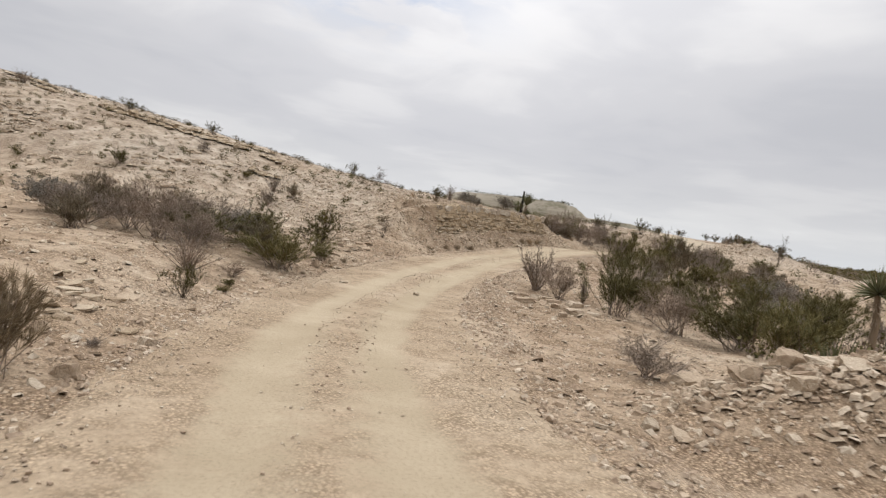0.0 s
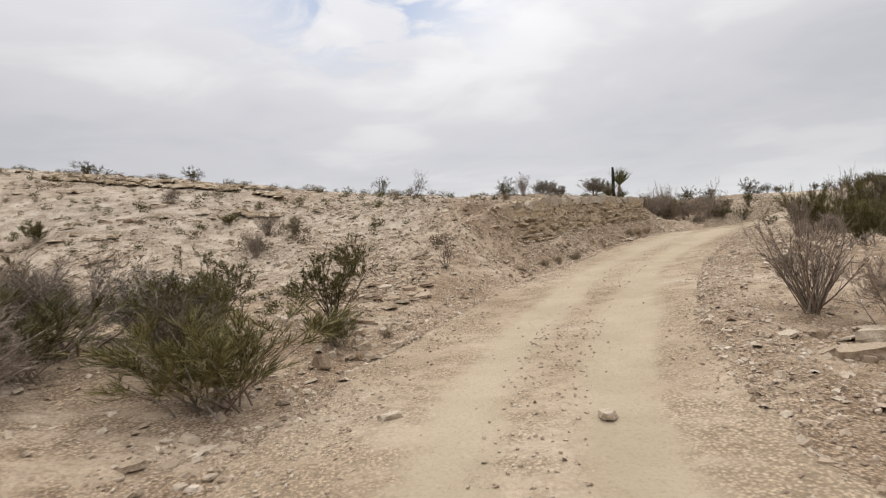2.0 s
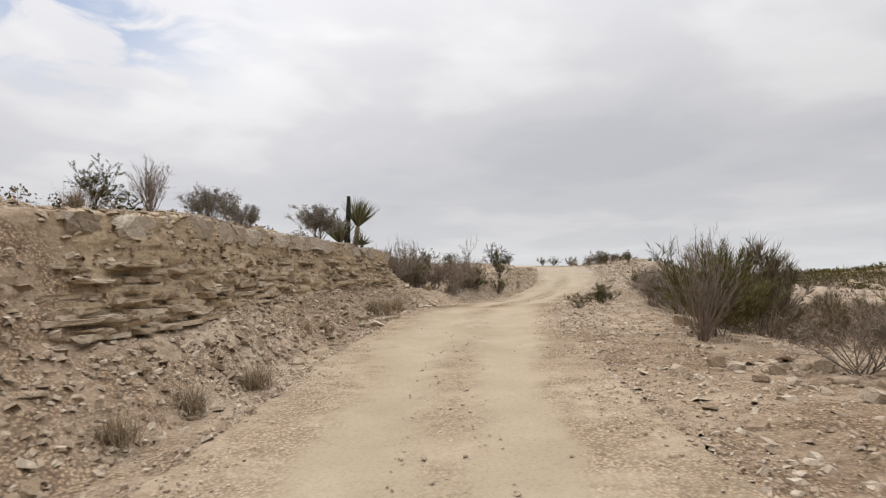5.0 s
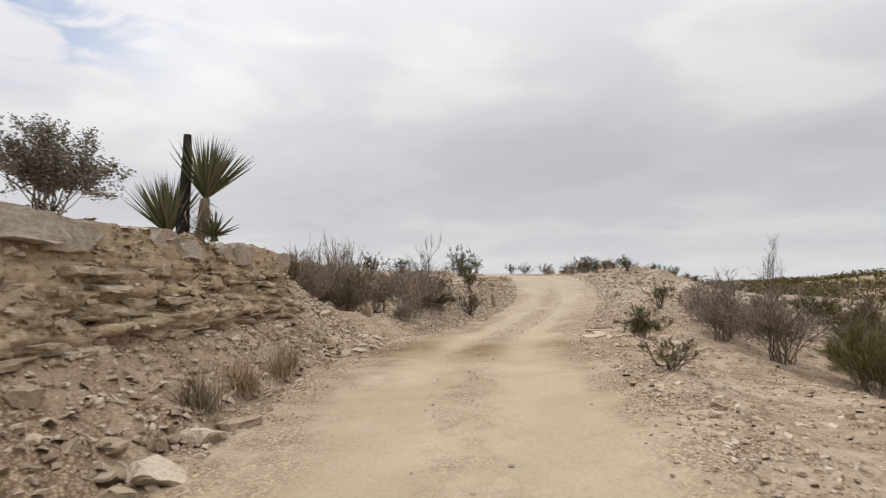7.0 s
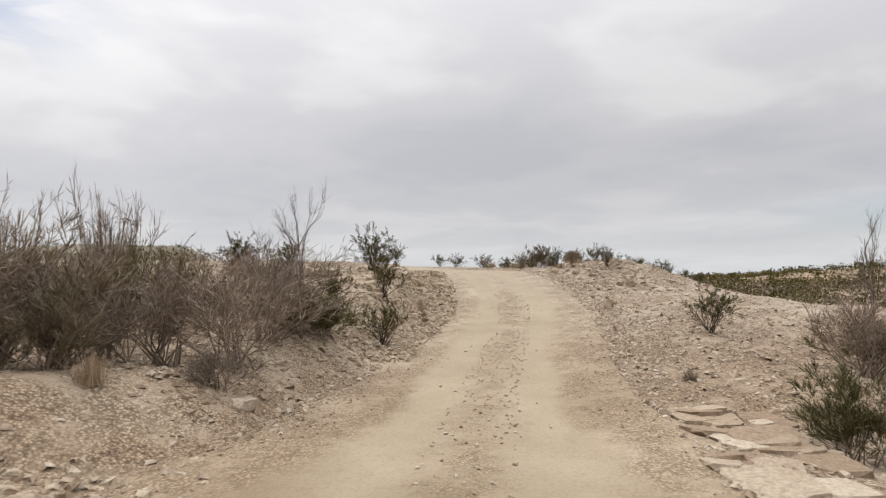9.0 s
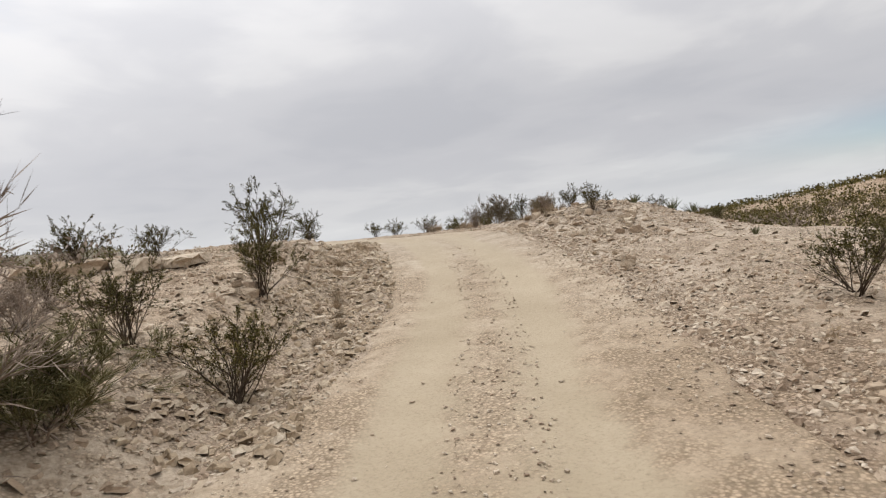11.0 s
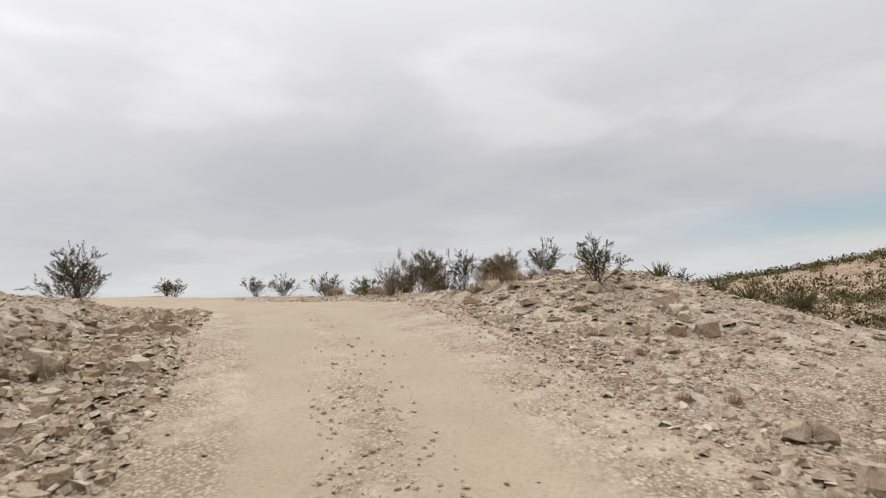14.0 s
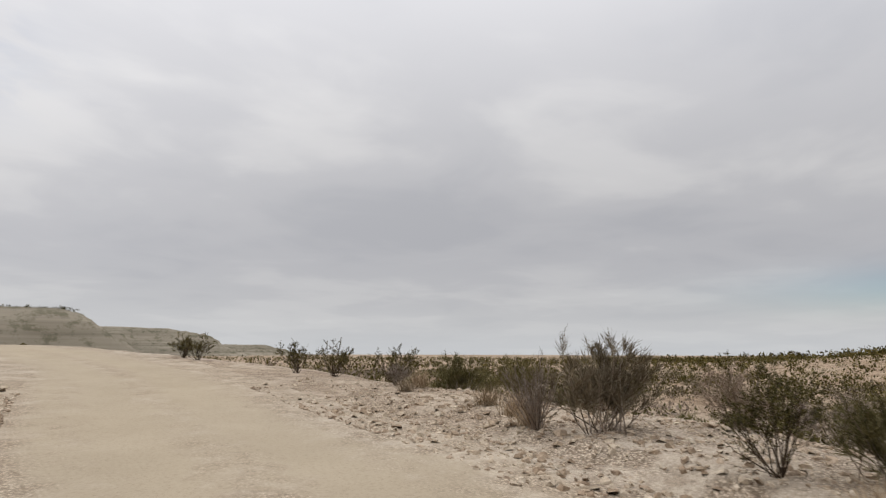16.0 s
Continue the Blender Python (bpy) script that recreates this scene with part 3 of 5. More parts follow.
# ---- mesh making ----
class Buf:
    """Gathers quads for one mesh."""

    def __init__(self):
        self.v, self.f, self.n = [], [], 0

    def add(self, v, f):
        self.v.append(np.asarray(v, float))
        self.f.append(np.asarray(f, int) + self.n)
        self.n += len(v)

    def tube(self, pts, r0, r1, sides=3):
        pts = np.asarray(pts, float)
        n = len(pts)
        ax = np.gradient(pts, axis=0)
        ax /= np.linalg.norm(ax, axis=1)[:, None] + 1e-9
        up = np.where(np.abs(ax[:, 2:3]) > 0.9, np.array([[1.0, 0, 0]]), np.array([[0, 0, 1.0]]))
        u = np.cross(ax, up)
        u /= np.linalg.norm(u, axis=1)[:, None] + 1e-9
        w = np.cross(ax, u)
        r = np.linspace(r0, r1, n)[:, None, None]
        ang = np.arange(sides) * 2 * np.pi / sides
        ring = pts[:, None] + r * (np.cos(ang)[None, :, None] * u[:, None] + np.sin(ang)[None, :, None] * w[:, None])
        i = np.arange(n * sides).reshape(n, sides)
        j = np.roll(i, -1, axis=1)
        self.add(ring.reshape(-1, 3), np.stack([i[:-1], j[:-1], j[1:], i[1:]], -1).reshape(-1, 4))

    def leaves(self, at, rng, size, slim=0.45, lift=0.4):
        """A small folded diamond at each place."""
        at = np.asarray(at, float)
        n = len(at)
        a = rng.normal(size=(n, 3)) + [0, 0, lift]
        a /= np.linalg.norm(a, axis=1)[:, None]
        b = np.cross(a, rng.normal(size=(n, 3)))
        b /= np.linalg.norm(b, axis=1)[:, None] + 1e-9
        s = size * rng.uniform(0.6, 1.4, (n, 1))
        v = np.stack([at, at + a * s * 0.5 + b * s * slim, at + a * s, at + a * s * 0.5 - b * s * slim], 1).reshape(-1, 3)
        self.add(v, np.arange(4 * n).reshape(n, 4))

    def sprigs(self, base, way, rng, length, slim, spread=0.35):
        """Fine tapering shoots, each pointing roughly along its way."""
        base, way = np.asarray(base, float), np.asarray(way, float)
        n = len(base)
        a = way / (np.linalg.norm(way, axis=1)[:, None] + 1e-9) + rng.normal(size=(n, 3)) * spread
        a /= np.linalg.norm(a, axis=1)[:, None] + 1e-9
        b = np.cross(a, rng.normal(size=(n, 3)))
        b /= np.linalg.norm(b, axis=1)[:, None] + 1e-9
        s = length * rng.uniform(0.5, 1.4, (n, 1))
        v = np.stack([base, base + a * s * 0.35 + b * slim, base + a * s, base + a * s * 0.35 - b * slim], 1).reshape(-1, 3)
        self.add(v, np.arange(4 * n).reshape(n, 4))

    def blade(self, base, way, length, width, droop=0.1, segs=3, fold=0.25):
        way = np.asarray(way, float) / np.linalg.norm(way)
        side = np.cross(way, [0, 0, 1.0])
        side /= np.linalg.norm(side) + 1e-6
        t = np.linspace(0, 1, segs + 1)[:, None]
        mid = np.asarray(base) + way * t * length - np.array([0, 0, 1.0]) * droop * length * t ** 2
        w = width * (1 - t ** 1.6) * 0.5 + 0.001
        nrm = np.cross(side, way) * fold
        v = np.stack([mid - side * w + nrm * w, mid, mid + side * w + nrm * w], 1).reshape(-1, 3)
        f = []
        for k in range(segs):
            a = 3 * k
            f += [(a, a + 1, a + 4, a + 3), (a + 1, a + 2, a + 5, a + 4)]
        self.add(v, f)

    def mesh(self, name, material, flat_shade=False):
        return quads(name, np.vstack(self.v), np.vstack(self.f), material, flat_shade)


def part(name, buf, material, parent, label=""):
    ob = new(name, buf.mesh(name, material))
    ob.parent = parent
    return tagged(ob, label)


def bend(rng, start, way, length, n=4, wobble=0.12, rise=0.0):
    """A wavering line of n + 1 points."""
    pts, d = [np.asarray(start, float)], np.asarray(way, float) / np.linalg.norm(way)
    for _ in range(n):
        d = d + rng.normal(size=3) * wobble + [0, 0, rise]
        d /= np.linalg.norm(d)
        pts.append(pts[-1] + d * length / n)
    return np.array(pts)


def cone_way(rng, lean_lo, lean_hi):
    a, l = rng.uniform(0, 2 * np.pi), rng.uniform(lean_lo, lean_hi)
    return np.array([math.sin(l) * math.cos(a), math.sin(l) * math.sin(a), math.cos(l)])


def branch_out(buf, rng, line, count, length, r, lean, depth, tips, low=0.35):
    """Side shoots along a line, down to a depth; tips collects the ends."""
    for _ in range(count):
        k = rng.uniform(low, 1.0) * (len(line) - 1)
        i = min(int(k), len(line) - 2)
        p = line[i] + (line[i + 1] - line[i]) * (k - i)
        d = line[i + 1] - line[i]
        d = d / np.linalg.norm(d) + rng.normal(size=3) * lean + [0, 0, 0.12]
        sub = bend(rng, p, d, length * rng.uniform(0.6, 1.25), 2 if depth > 0 else 1, 0.16, 0.03)
        buf.tube(sub, r, r * 0.45)
        if depth > 0:
            branch_out(buf, rng, sub, count, length * 0.62, r * 0.6, lean, depth - 1, tips)
        else:
            tips.append(sub)


def along_shoots(rng, tips, count):
    """Places along the end shoots, and the way that each shoot runs."""
    at = np.vstack([sub[0] + (sub[-1] - sub[0]) * rng.uniform(0.0, 1.0, (count, 1)) for sub in tips])
    way = np.vstack([np.repeat((sub[-1] - sub[0])[None], count, 0) for sub in tips])
    return at, way


# Each maker builds one plant about 1 m high and 1 m wide, standing on its origin.
def make_creosote(name, seed):
    rng = np.random.RandomState(seed)
    root = new(name)
    foliage, tips = Buf(), []
    for _ in range(18):
        stem = Buf()
        line = bend(rng, rng.normal(size=3) * [0.035, 0.035, 0], cone_way(rng, 0.08, 0.80), rng.uniform(0.5, 0.95), 4, 0.11, 0.05)
        stem.tube(line, 0.0075, 0.003, 4)
        branch_out(stem, rng, line, 4, 0.27, 0.0034, 0.44, 1, tips, 0.16)
        part("stem", stem, DARK_STEM, root)
    at, way = [], []
    for sub in tips:
        n = int(rng.randint(8, 40) * np.clip((sub[-1][2] - 0.22) / 0.42, 0.05, 1.0)) + 1
        k = 0.1 + 1.0 * rng.uniform(0, 1, (n, 1)) ** 0.7
        at.append(sub[0] + (sub[-1] - sub[0]) * k + rng.normal(size=(n, 3)) * 0.008)
        way.append(np.repeat((sub[-1] - sub[0])[None], n, 0))
    foliage.sprigs(np.vstack(at), np.vstack(way), rng, 0.034, 0.0052, 0.55)
    tagged(part("foliage", foliage, CREOSOTE, root, "small olive leaves"), kind="stuff")
    return root


def make_twig_bush(name, seed):
    rng = np.random.RandomState(seed)
    root = new(name)
    twigs, tips = Buf(), []
    for _ in range(21):
        limb = Buf()
        line = bend(rng, rng.normal(size=3) * [0.06, 0.06, 0], cone_way(rng, 0.05, 0.85), rng.uniform(0.45, 0.92), 4, 0.15, 0.04)
        limb.tube(line, 0.009, 0.0035, 4)
        part("limb", limb, BARK, root)
        branch_out(twigs, rng, line, 6, 0.27, 0.0034, 0.48, 1, tips)
    at, way = along_shoots(rng, tips, 5)
    twigs.sprigs(at, way, rng, 0.105, 0.0026, 0.42)
    tagged(part("twig_mass", twigs, BARK, root, "dense bare mauve-grey twigs"), kind="stuff")
    return root


def make_broom_bush(name, seed, coat=None):
    rng = np.random.RandomState(seed)
    root = new(name)
    sprays, tips = Buf(), []
    for _ in range(26):
        stem = Buf()
        line = bend(rng, rng.normal(size=3) * [0.09, 0.09, 0], cone_way(rng, 0.03, 0.82), rng.uniform(0.45, 0.88), 3, 0.10, 0.08)
        stem.tube(line, 0.007, 0.003)
        part("stem", stem, BARK, root)
        branch_out(sprays, rng, line, 4, 0.22, 0.003, 0.34, 1, tips, 0.2)
    at, way = along_shoots(rng, tips, 14)
    sprays.sprigs(at, way + (0, 0, 0.04), rng, 0.12, 0.0029, 0.34)
    tagged(part("spray_mass", sprays, coat or OLIVE, root, "fine upright sprays"), kind="stuff")
    return root


def make_brown_broom(name, seed):
    return make_broom_bush(name, seed + 7, BROOM_BROWN)


def make_wand_bush(name, seed):
    rng = np.random.RandomState(seed)
    root = new(name)
    twigs, tips = Buf(), []
    for _ in range(44):
        wand_buf = Buf()
        line = bend(rng, rng.normal(size=3) * [0.04, 0.04, 0], cone_way(rng, 0.05, 0.80), rng.uniform(0.55, 1.04), 5, 0.07, 0.03)
        wand_buf.tube(line, 0.0095, 0.003, 4)
        part("stem", wand_buf, BARK, root)
        branch_out(twigs, rng, line, 7, 0.17, 0.0028, 0.38, 0, tips)
    at, way = along_shoots(rng, tips, 6)
    twigs.sprigs(at, way, rng, 0.10, 0.0026, 0.35)
    tagged(part("twig_mass", twigs, BARK, root, "fine side twigs"), kind="stuff")
    return root


def make_bare_tree(name, seed):
    rng = np.random.RandomState(seed)
    root = new(name)
    twigs, tips = Buf(), []
    for a in range(6):
        limb = Buf()
        line = bend(rng, (0, 0, 0), cone_way(rng, 0.15, 0.7), rng.uniform(0.6, 0.95), 6, 0.15, 0.06)
        limb.tube(line, 0.009, 0.0035, 5)
        for _ in range(5):
            k = rng.randint(2, 6)
            sub = bend(rng, line[k], line[k] - line[k - 1] + rng.normal(size=3) * 0.08, rng.uniform(0.25, 0.45), 4, 0.18, 0.05)
            limb.tube(sub, 0.0042, 0.002, 4)
            branch_out(twigs, rng, sub, 5, 0.15, 0.0019, 0.42, 1, tips)
        part("limb", limb, PALE_BARK, root)
    tagged(part("twig_mass", twigs, PALE_BARK, root, "fine bare twigs"), kind="stuff")
    return root


def make_round_bush(name, seed):
    rng = np.random.RandomState(seed)
    root = new(name)
    foliage, tips = Buf(), []
    for _ in range(22):
        stem = Buf()
        line = bend(rng, rng.normal(size=3) * [0.05, 0.05, 0], cone_way(rng, 0.05, 0.95), rng.uniform(0.55, 0.85), 4, 0.14, 0.04)
        stem.tube(line, 0.0075, 0.003, 4)
        branch_out(stem, rng, line, 6, 0.24, 0.0036, 0.45, 1, tips)
        part("stem", stem, BARK, root)
    at = np.vstack([sub[0] + (sub[-1] - sub[0]) * rng.uniform(0.0, 1.15, (15, 1)) + rng.normal(size=(15, 3)) * 0.02 for sub in tips])
    foliage.leaves(at, rng, 0.024, 0.42)
    tagged(part("foliage", foliage, GREYLEAF, root, "small silvery leaves"), kind="stuff")
    return root


def make_grass(name, seed):
    rng = np.random.RandomState(seed)
    root = new(name)
    blades = Buf()
    for _ in range(230):
        blades.blade(rng.normal(size=3) * [0.12, 0.12, 0], cone_way(rng, 0.0, 0.8), rng.uniform(0.5, 1.0), 0.013, rng.uniform(0.05, 0.3), 2)
    tagged(part("blade_mass", blades, STRAW, root, "thin dry straw blades"), kind="stuff")
    return root


def blade_mesh():
    buf = Buf()
    buf.blade((0, 0, 0), (0, 0.02, 1), 1.0, 1.0, 0.0, 4, 0.35)
    return buf


BLADE = None


def put_blade(parent, base, way, length, width, droop=0.0):
    """One stiff blade as an object of its own, on shared mesh data."""
    global BLADE
    if BLADE is None:
        BLADE = blade_mesh().mesh("blade", YUCCA)
    ob = new("blade", BLADE)
    turn = Vector((0, 0, 1)).rotation_difference(Vector(way) - Vector((0, 0, droop))).to_matrix().to_4x4()
    ob.matrix_basis = Matrix.Translation(Vector(base)) @ turn @ Matrix.Diagonal((width, width, length, 1))
    ob.parent = parent
    return ob


def make_agave(name, seed):
    rng = np.random.RandomState(seed)
    root = new(name)
    for _ in range(34):
        put_blade(root, rng.normal(size=3) * [0.08, 0.08, 0], cone_way(rng, 0.05, 0.85), rng.uniform(0.7, 1.05), 0.065)
    return root


PROTOTYPES = {}


def grow(maker, name, variant, x, y, tall, wide, label, category, group="", turn=None, sink=0.03):
    """Stands a plant of that kind on the ground."""
    rng = random.Random(x * 13.7 + y * 7.3)
    turn = rng.uniform(0, 360) if turn is None else turn
    m = pose(x, y, height_at(x, y) - sink, rng.uniform(-5, 5), rng.uniform(-5, 5), turn) @ Matrix.Diagonal((wide, wide, tall, 1))
    key = (maker, variant)
    if key in PROTOTYPES:
        first = PROTOTYPES[key]
        ob = copy_thing(first, m @ Matrix.Diagonal((1 / first.scale.x, 1 / first.scale.y, 1 / first.scale.z, 1)))
    else:
        ob = PROTOTYPES[key] = maker(name, 100 + variant * 17)
        ob.matrix_basis = m
    return tagged(ob, label, category, group)


def creosote(x, y, tall, wide, v=0, label="olive creosote bush with dark spreading stems on stony ground"):
    return grow(make_creosote, "creosote_bush", v % 4, x, y, tall, wide, label, "shrub", "creosote bushes")


def twig(x, y, tall, wide, v=0, label="bare grey-brown twiggy bush on stony ground"):
    return grow(make_twig_bush, "twiggy_bush", v % 4, x, y, tall, wide, label, "shrub", "bare twiggy bushes")


def broom(x, y, tall, wide, v=0, label="dense green-brown broom-like bush beside the track"):
    return grow(make_broom_bush, "broom_bush", v % 3, x, y, tall, wide, label, "shrub", "broom-like bushes")


def brown(x, y, tall, wide, v=0, label="dense brown broom-like bush beside the track"):
    return grow(make_brown_broom, "brown_bush", v % 3, x, y, tall, wide, label, "shrub", "brown broom-like bushes")


def wand(x, y, tall, wide, v=0, label="leafless bush of long upright wands"):
    return grow(make_wand_bush, "wand_bush", v % 3, x, y, tall, wide, label, "shrub", "wand bushes")


def bare(x, y, tall, wide, v=0, label="small leafless tree with pale crooked limbs"):
    return grow(make_bare_tree, "bare_tree", v % 3, x, y, tall, wide, label, "tree", "bare trees")


def rounded(x, y, tall, wide, v=0, label="rounded silver-grey leafy bush on top of the cut bank"):
    return grow(make_round_bush, "silver_bush", v % 2, x, y, tall, wide, label, "shrub", "silver-grey bushes")


def grass(x, y, tall, wide, v=0, label="tuft of dry straw-coloured grass among stones"):
    return grow(make_grass, "grass_tuft", v % 3, x, y, tall, wide * 1.1, label, "grass tuft", "dry grass tufts", sink=0.01)


def agave(x, y, tall, wide, v=0, label="small spiky green agave on the stony mound"):
    return grow(make_agave, "agave", v % 2, x, y, tall, wide, label, "agave", "small agaves")


# ---- yuccas ----
def rosette(root, rng, centre, count, length, width, low=1.75, axis=(0, 0, 1)):
    """A head of stiff blades round a short core."""
    core = Buf()
    core.tube([np.asarray(centre, float) - (0, 0, 0.08), np.asarray(centre, float) + np.asarray(axis) * 0.10], 0.07, 0.02, 7)
    head = part("leaf_rosette", core, YUCCA, root, "head of stiff dagger-like green blades")
    turn = Vector((0, 0, 1)).rotation_difference(Vector(axis)).to_matrix()
    for i in range(count):
        lean = low * ((i + 0.5) / count) ** 0.8
        a = i * 2.39996 + rng.uniform(-0.2, 0.2)
        way = turn @ Vector((math.sin(lean) * math.cos(a), math.sin(lean) * math.sin(a), math.cos(lean)))
        put_blade(head, Vector(centre) + way * 0.03, way, length * rng.uniform(0.82, 1.06), width, 0.05 * lean)
    return head


def skirt(buf, rng, foot, head, count, length):
    foot, head = np.asarray(foot, float), np.asarray(head, float)
    for _ in range(count):
        p = foot + (head - foot) * rng.uniform(0.15, 1)
        a = rng.uniform(0, 2 * np.pi)
        buf.blade(p, (math.cos(a) * 0.7, math.sin(a) * 0.7, rng.uniform(-1.0, 0.1)), length * rng.uniform(0.6, 1.1), 0.03, 0.3, 2)


def yucca_pair():
    rng = np.random.RandomState(5)
    x, y = 5.72, 46.45
    root = new("yucca")
    root.matrix_basis = pose(x, y, height_at(x, y) - 0.04)
    trunk, stump, stalk, dead = Buf(), Buf(), Buf(), Buf()
    ax = np.array((0.90, -0.43, 0))                 # across the track
    t1 = np.array([(0, 0, 0), ax * 0.05 + (0, 0, .2), ax * 0.07 + (0, 0, .45), ax * 0.10 + (0, 0, .66)]) + ax * 0.16
    trunk.tube(t1, 0.085, 0.075, 9)
    stump.tube(np.array([(0, 0, 0), -ax * 0.08 + (0, 0, .10), -ax * 0.13 + (0, 0, .18)]) - ax * 0.22, 0.08, 0.07, 9)
    s1 = np.array([-ax * 0.10, -ax * 0.09 + (0, 0, .5), -ax * 0.05 + (0, 0, 1.0), -ax * 0.03 + (0, 0, 1.42), -ax * 0.03 + (0, 0, 1.70)])
    stalk.tube(s1, 0.11, 0.06, 9)
    skirt(dead, rng, t1[0], t1[-1], 110, 0.32)
    skirt(dead, rng, s1[0], s1[2] * (1, 1, 0.6), 70, 0.24)
    part("trunk", trunk, DEAD_BLADE, root, "fibrous grey-brown trunk")
    part("trunk", stump, DEAD_BLADE, root, "short fibrous trunk")
    part("dead_stem", stalk, CHARRED, root, "charred dead upright stem")
    rosette(root, rng, t1[-1], 110, 1.0, 0.036, 0.80, (0.16, -0.06, 1))
    rosette(root, rng, -ax * 0.33 + (0, 0, .12), 95, 0.95, 0.036, 0.78, tuple(-ax * 0.10 + (0, 0, 1)))
    rosette(root, rng, ax * 0.40 + (0, 0, .06), 34, 0.42, 0.040, 1.5)
    tagged(part("dead_skirt", dead, DEAD_BLADE, root, "hanging dry blades"), kind="stuff")
    return tagged(root, "two-headed yucca with a charred dead stem on the bank top", "yucca")


def yucca_single(x, y, tall, label):
    rng = np.random.RandomState(8)
    root = new("yucca")
    root.matrix_basis = pose(x, y, height_at(x, y) - 0.05)
    trunk, dead = Buf(), Buf()
    line = np.array([(0, 0, 0), (0.05, 0, tall * 0.35), (0.0, 0.03, tall * 0.7)])
    trunk.tube(line, 0.11, 0.08, 9)
    skirt(dead, rng, line[1], line[2], 90, 0.4)
    part("trunk", trunk, DEAD_BLADE, root, "shaggy grey trunk")
    rosette(root, rng, line[-1], 96, tall * 0.30, 0.055, 1.9)
    tagged(part("dead_skirt", dead, DEAD_BLADE, root, "hanging dry blades"), kind="stuff")
    return tagged(root, label, "yucca")


yucca_pair()
yucca_single(12.5, 17.6, 2.7, "tall single-headed yucca with a shaggy trunk")
agave(8.3, 12.6, 1.05, 1.0, 0, "bright green spiky sotol beside the stone heap")

# bushes at the foot of the first slope and in the gully
brown(-3.8, 5.4, .95, .85, 0, "dense brown bush at the foot of the near bank")
broom(-4.3, 12.8, .2, .34, 1, "small dark cushion bush on bare soil")
broom(-4.5, 13.7, .18, .36, 2, "small dark cushion bush on bare soil")
twig(-4.9, 12.4, .14, .18, 0, "tiny dark cushion bush on bare soil")
twig(-3.8, 7.1, .14, .24, 1, "tiny dark cushion bush on bare soil")
creosote(-4.5, 11.2, .62, .62, 1)
brown(-10.9, 20.0, 1.5, 1.7, 0, "dark brown broom-like bush behind the near bank")
twig(-8.0, 17.7, 1.5, 1.8, 1, "bare mauve-grey bush in the gully")
twig(-7.6, 19.9, 1.65, 2.1, 2, "bare mauve-grey bush in the gully")
for gx0, gy0, gt, gw, gv in ((-6.8, 17.1, 1.2, 1.6, 0), (-7.2, 18.5, 1.4, 1.9, 1), (-8.9, 20.7, 1.5, 2.0, 2), (-6.8, 21.2, 1.3, 1.7, 3),
                             (-10.4, 18.0, 1.4, 1.8, 0), (-11.3, 22.0, 1.3, 1.8, 1), (-5.7, 19.5, 1.1, 1.6, 2), (-12.2, 19.6, 1.3, 1.7, 3), (-9.6, 16.4, 1.1, 1.5, 2)):
    if gv == 1:
        broom(gx0, gy0, gt * 0.9, gw, gv, "olive-brown bush in the gully")
    elif gv == 2:
        brown(gx0, gy0, gt * 0.9, gw, gv, "tan broom-like bush in the gully")
    elif gv == 3:
        rounded(gx0, gy0, gt * 0.9, gw, gv, "pale tan leafy bush in the gully")
    else:
        twig(gx0, gy0, gt * 0.9, gw, gv, "bare mauve-grey bush in the gully")
twig(-9.4, 18.9, 1.5, 1.8, 3, "bare mauve-grey bush in the gully")
bare(-6.4, 15.9, .85, .75, 0, "small dead whitish tree in the gully")
wand(-5.4, 13.6, .75, 1.25, 0, "low dead bush with arching grey branches")
twig(-4.8, 14.7, .40, .60, 1, "low dead twiggy bush on gravel")
broom(-4.6, 18.2, 1.3, 2.1, 1, "dense olive-grey bush at the gully's edge")
broom(-5.9, 20.4, 1.2, 1.9, 2, "dense olive-green bush at the gully's edge")
creosote(-6.4, 22.2, 1.3, 1.4, 2)
creosote(-4.35, 22.5, 1.25, 1.45, 0, "olive creosote bush with dark stems beside stacked slabs")
creosote(-5.1, 27.4, 1.0, 1.25, 3, "olive creosote bush on the ledged slope")
broom(-3.95, 21.1, .66, .8, 1, "low grey-green bush among pale slabs")
bare(-2.65, 28.2, .85, 1.0, 1, "small reddish leafless bush on bare soil")
grass(-3.3, 22.0, .24, .3, 0)
grass(-3.5, 20.6, .2, .25, 1)

# bushes on the ledged hill
wand(-9.0, 32.7, .85, .9, 2, "leafless pinkish bush on the ledged hill")
brown(-7.7, 31.5, .78, .75, 0, "small brown bush on the ledged hill")
twig(-8.5, 30.0, .86, .7, 2, "small grey-brown bush on the ledged hill")
twig(-14.4, 36.6, .65, .8, 3, "small grey-brown bush on the ledged hill")
broom(-10.8, 33.7, .5, .65, 1, "small dark bush on the ledged hill")
broom(-16.4, 31.3, .8, .9, 2, "dark rounded bush on the ledged hill")
bare(-4.4, 38.6, 1.05, 1.5, 1, "leafless forked tree on the hill's edge")
creosote(-6.6, 43.0, .95, .75, 1, "small dark bush on the hill's skyline")
creosote(-16.6, 43.3, .8, 1.2, 2, "low dark bush on the hill's skyline")
creosote(-22.5, 43.5, .9, 1.3, 0, "low dark bush on the hill's skyline")
wand(-29.0, 42.0, .9, 1.3, 0, "thin leafless bush on the hill's skyline")
creosote(-0.6, 37.6, .78, 1.0, 3, "dark creosote bush on the bank top")
wand(0.2, 38.2, .95, .8, 1, "thin leafless pinkish bush on the bank top")
rounded(1.3, 39.6, .85, .9, 0)
rounded(2.0, 40.3, .6, .5, 1)
rounded(4.1, 43.6, 1.05, 1.25, 1)
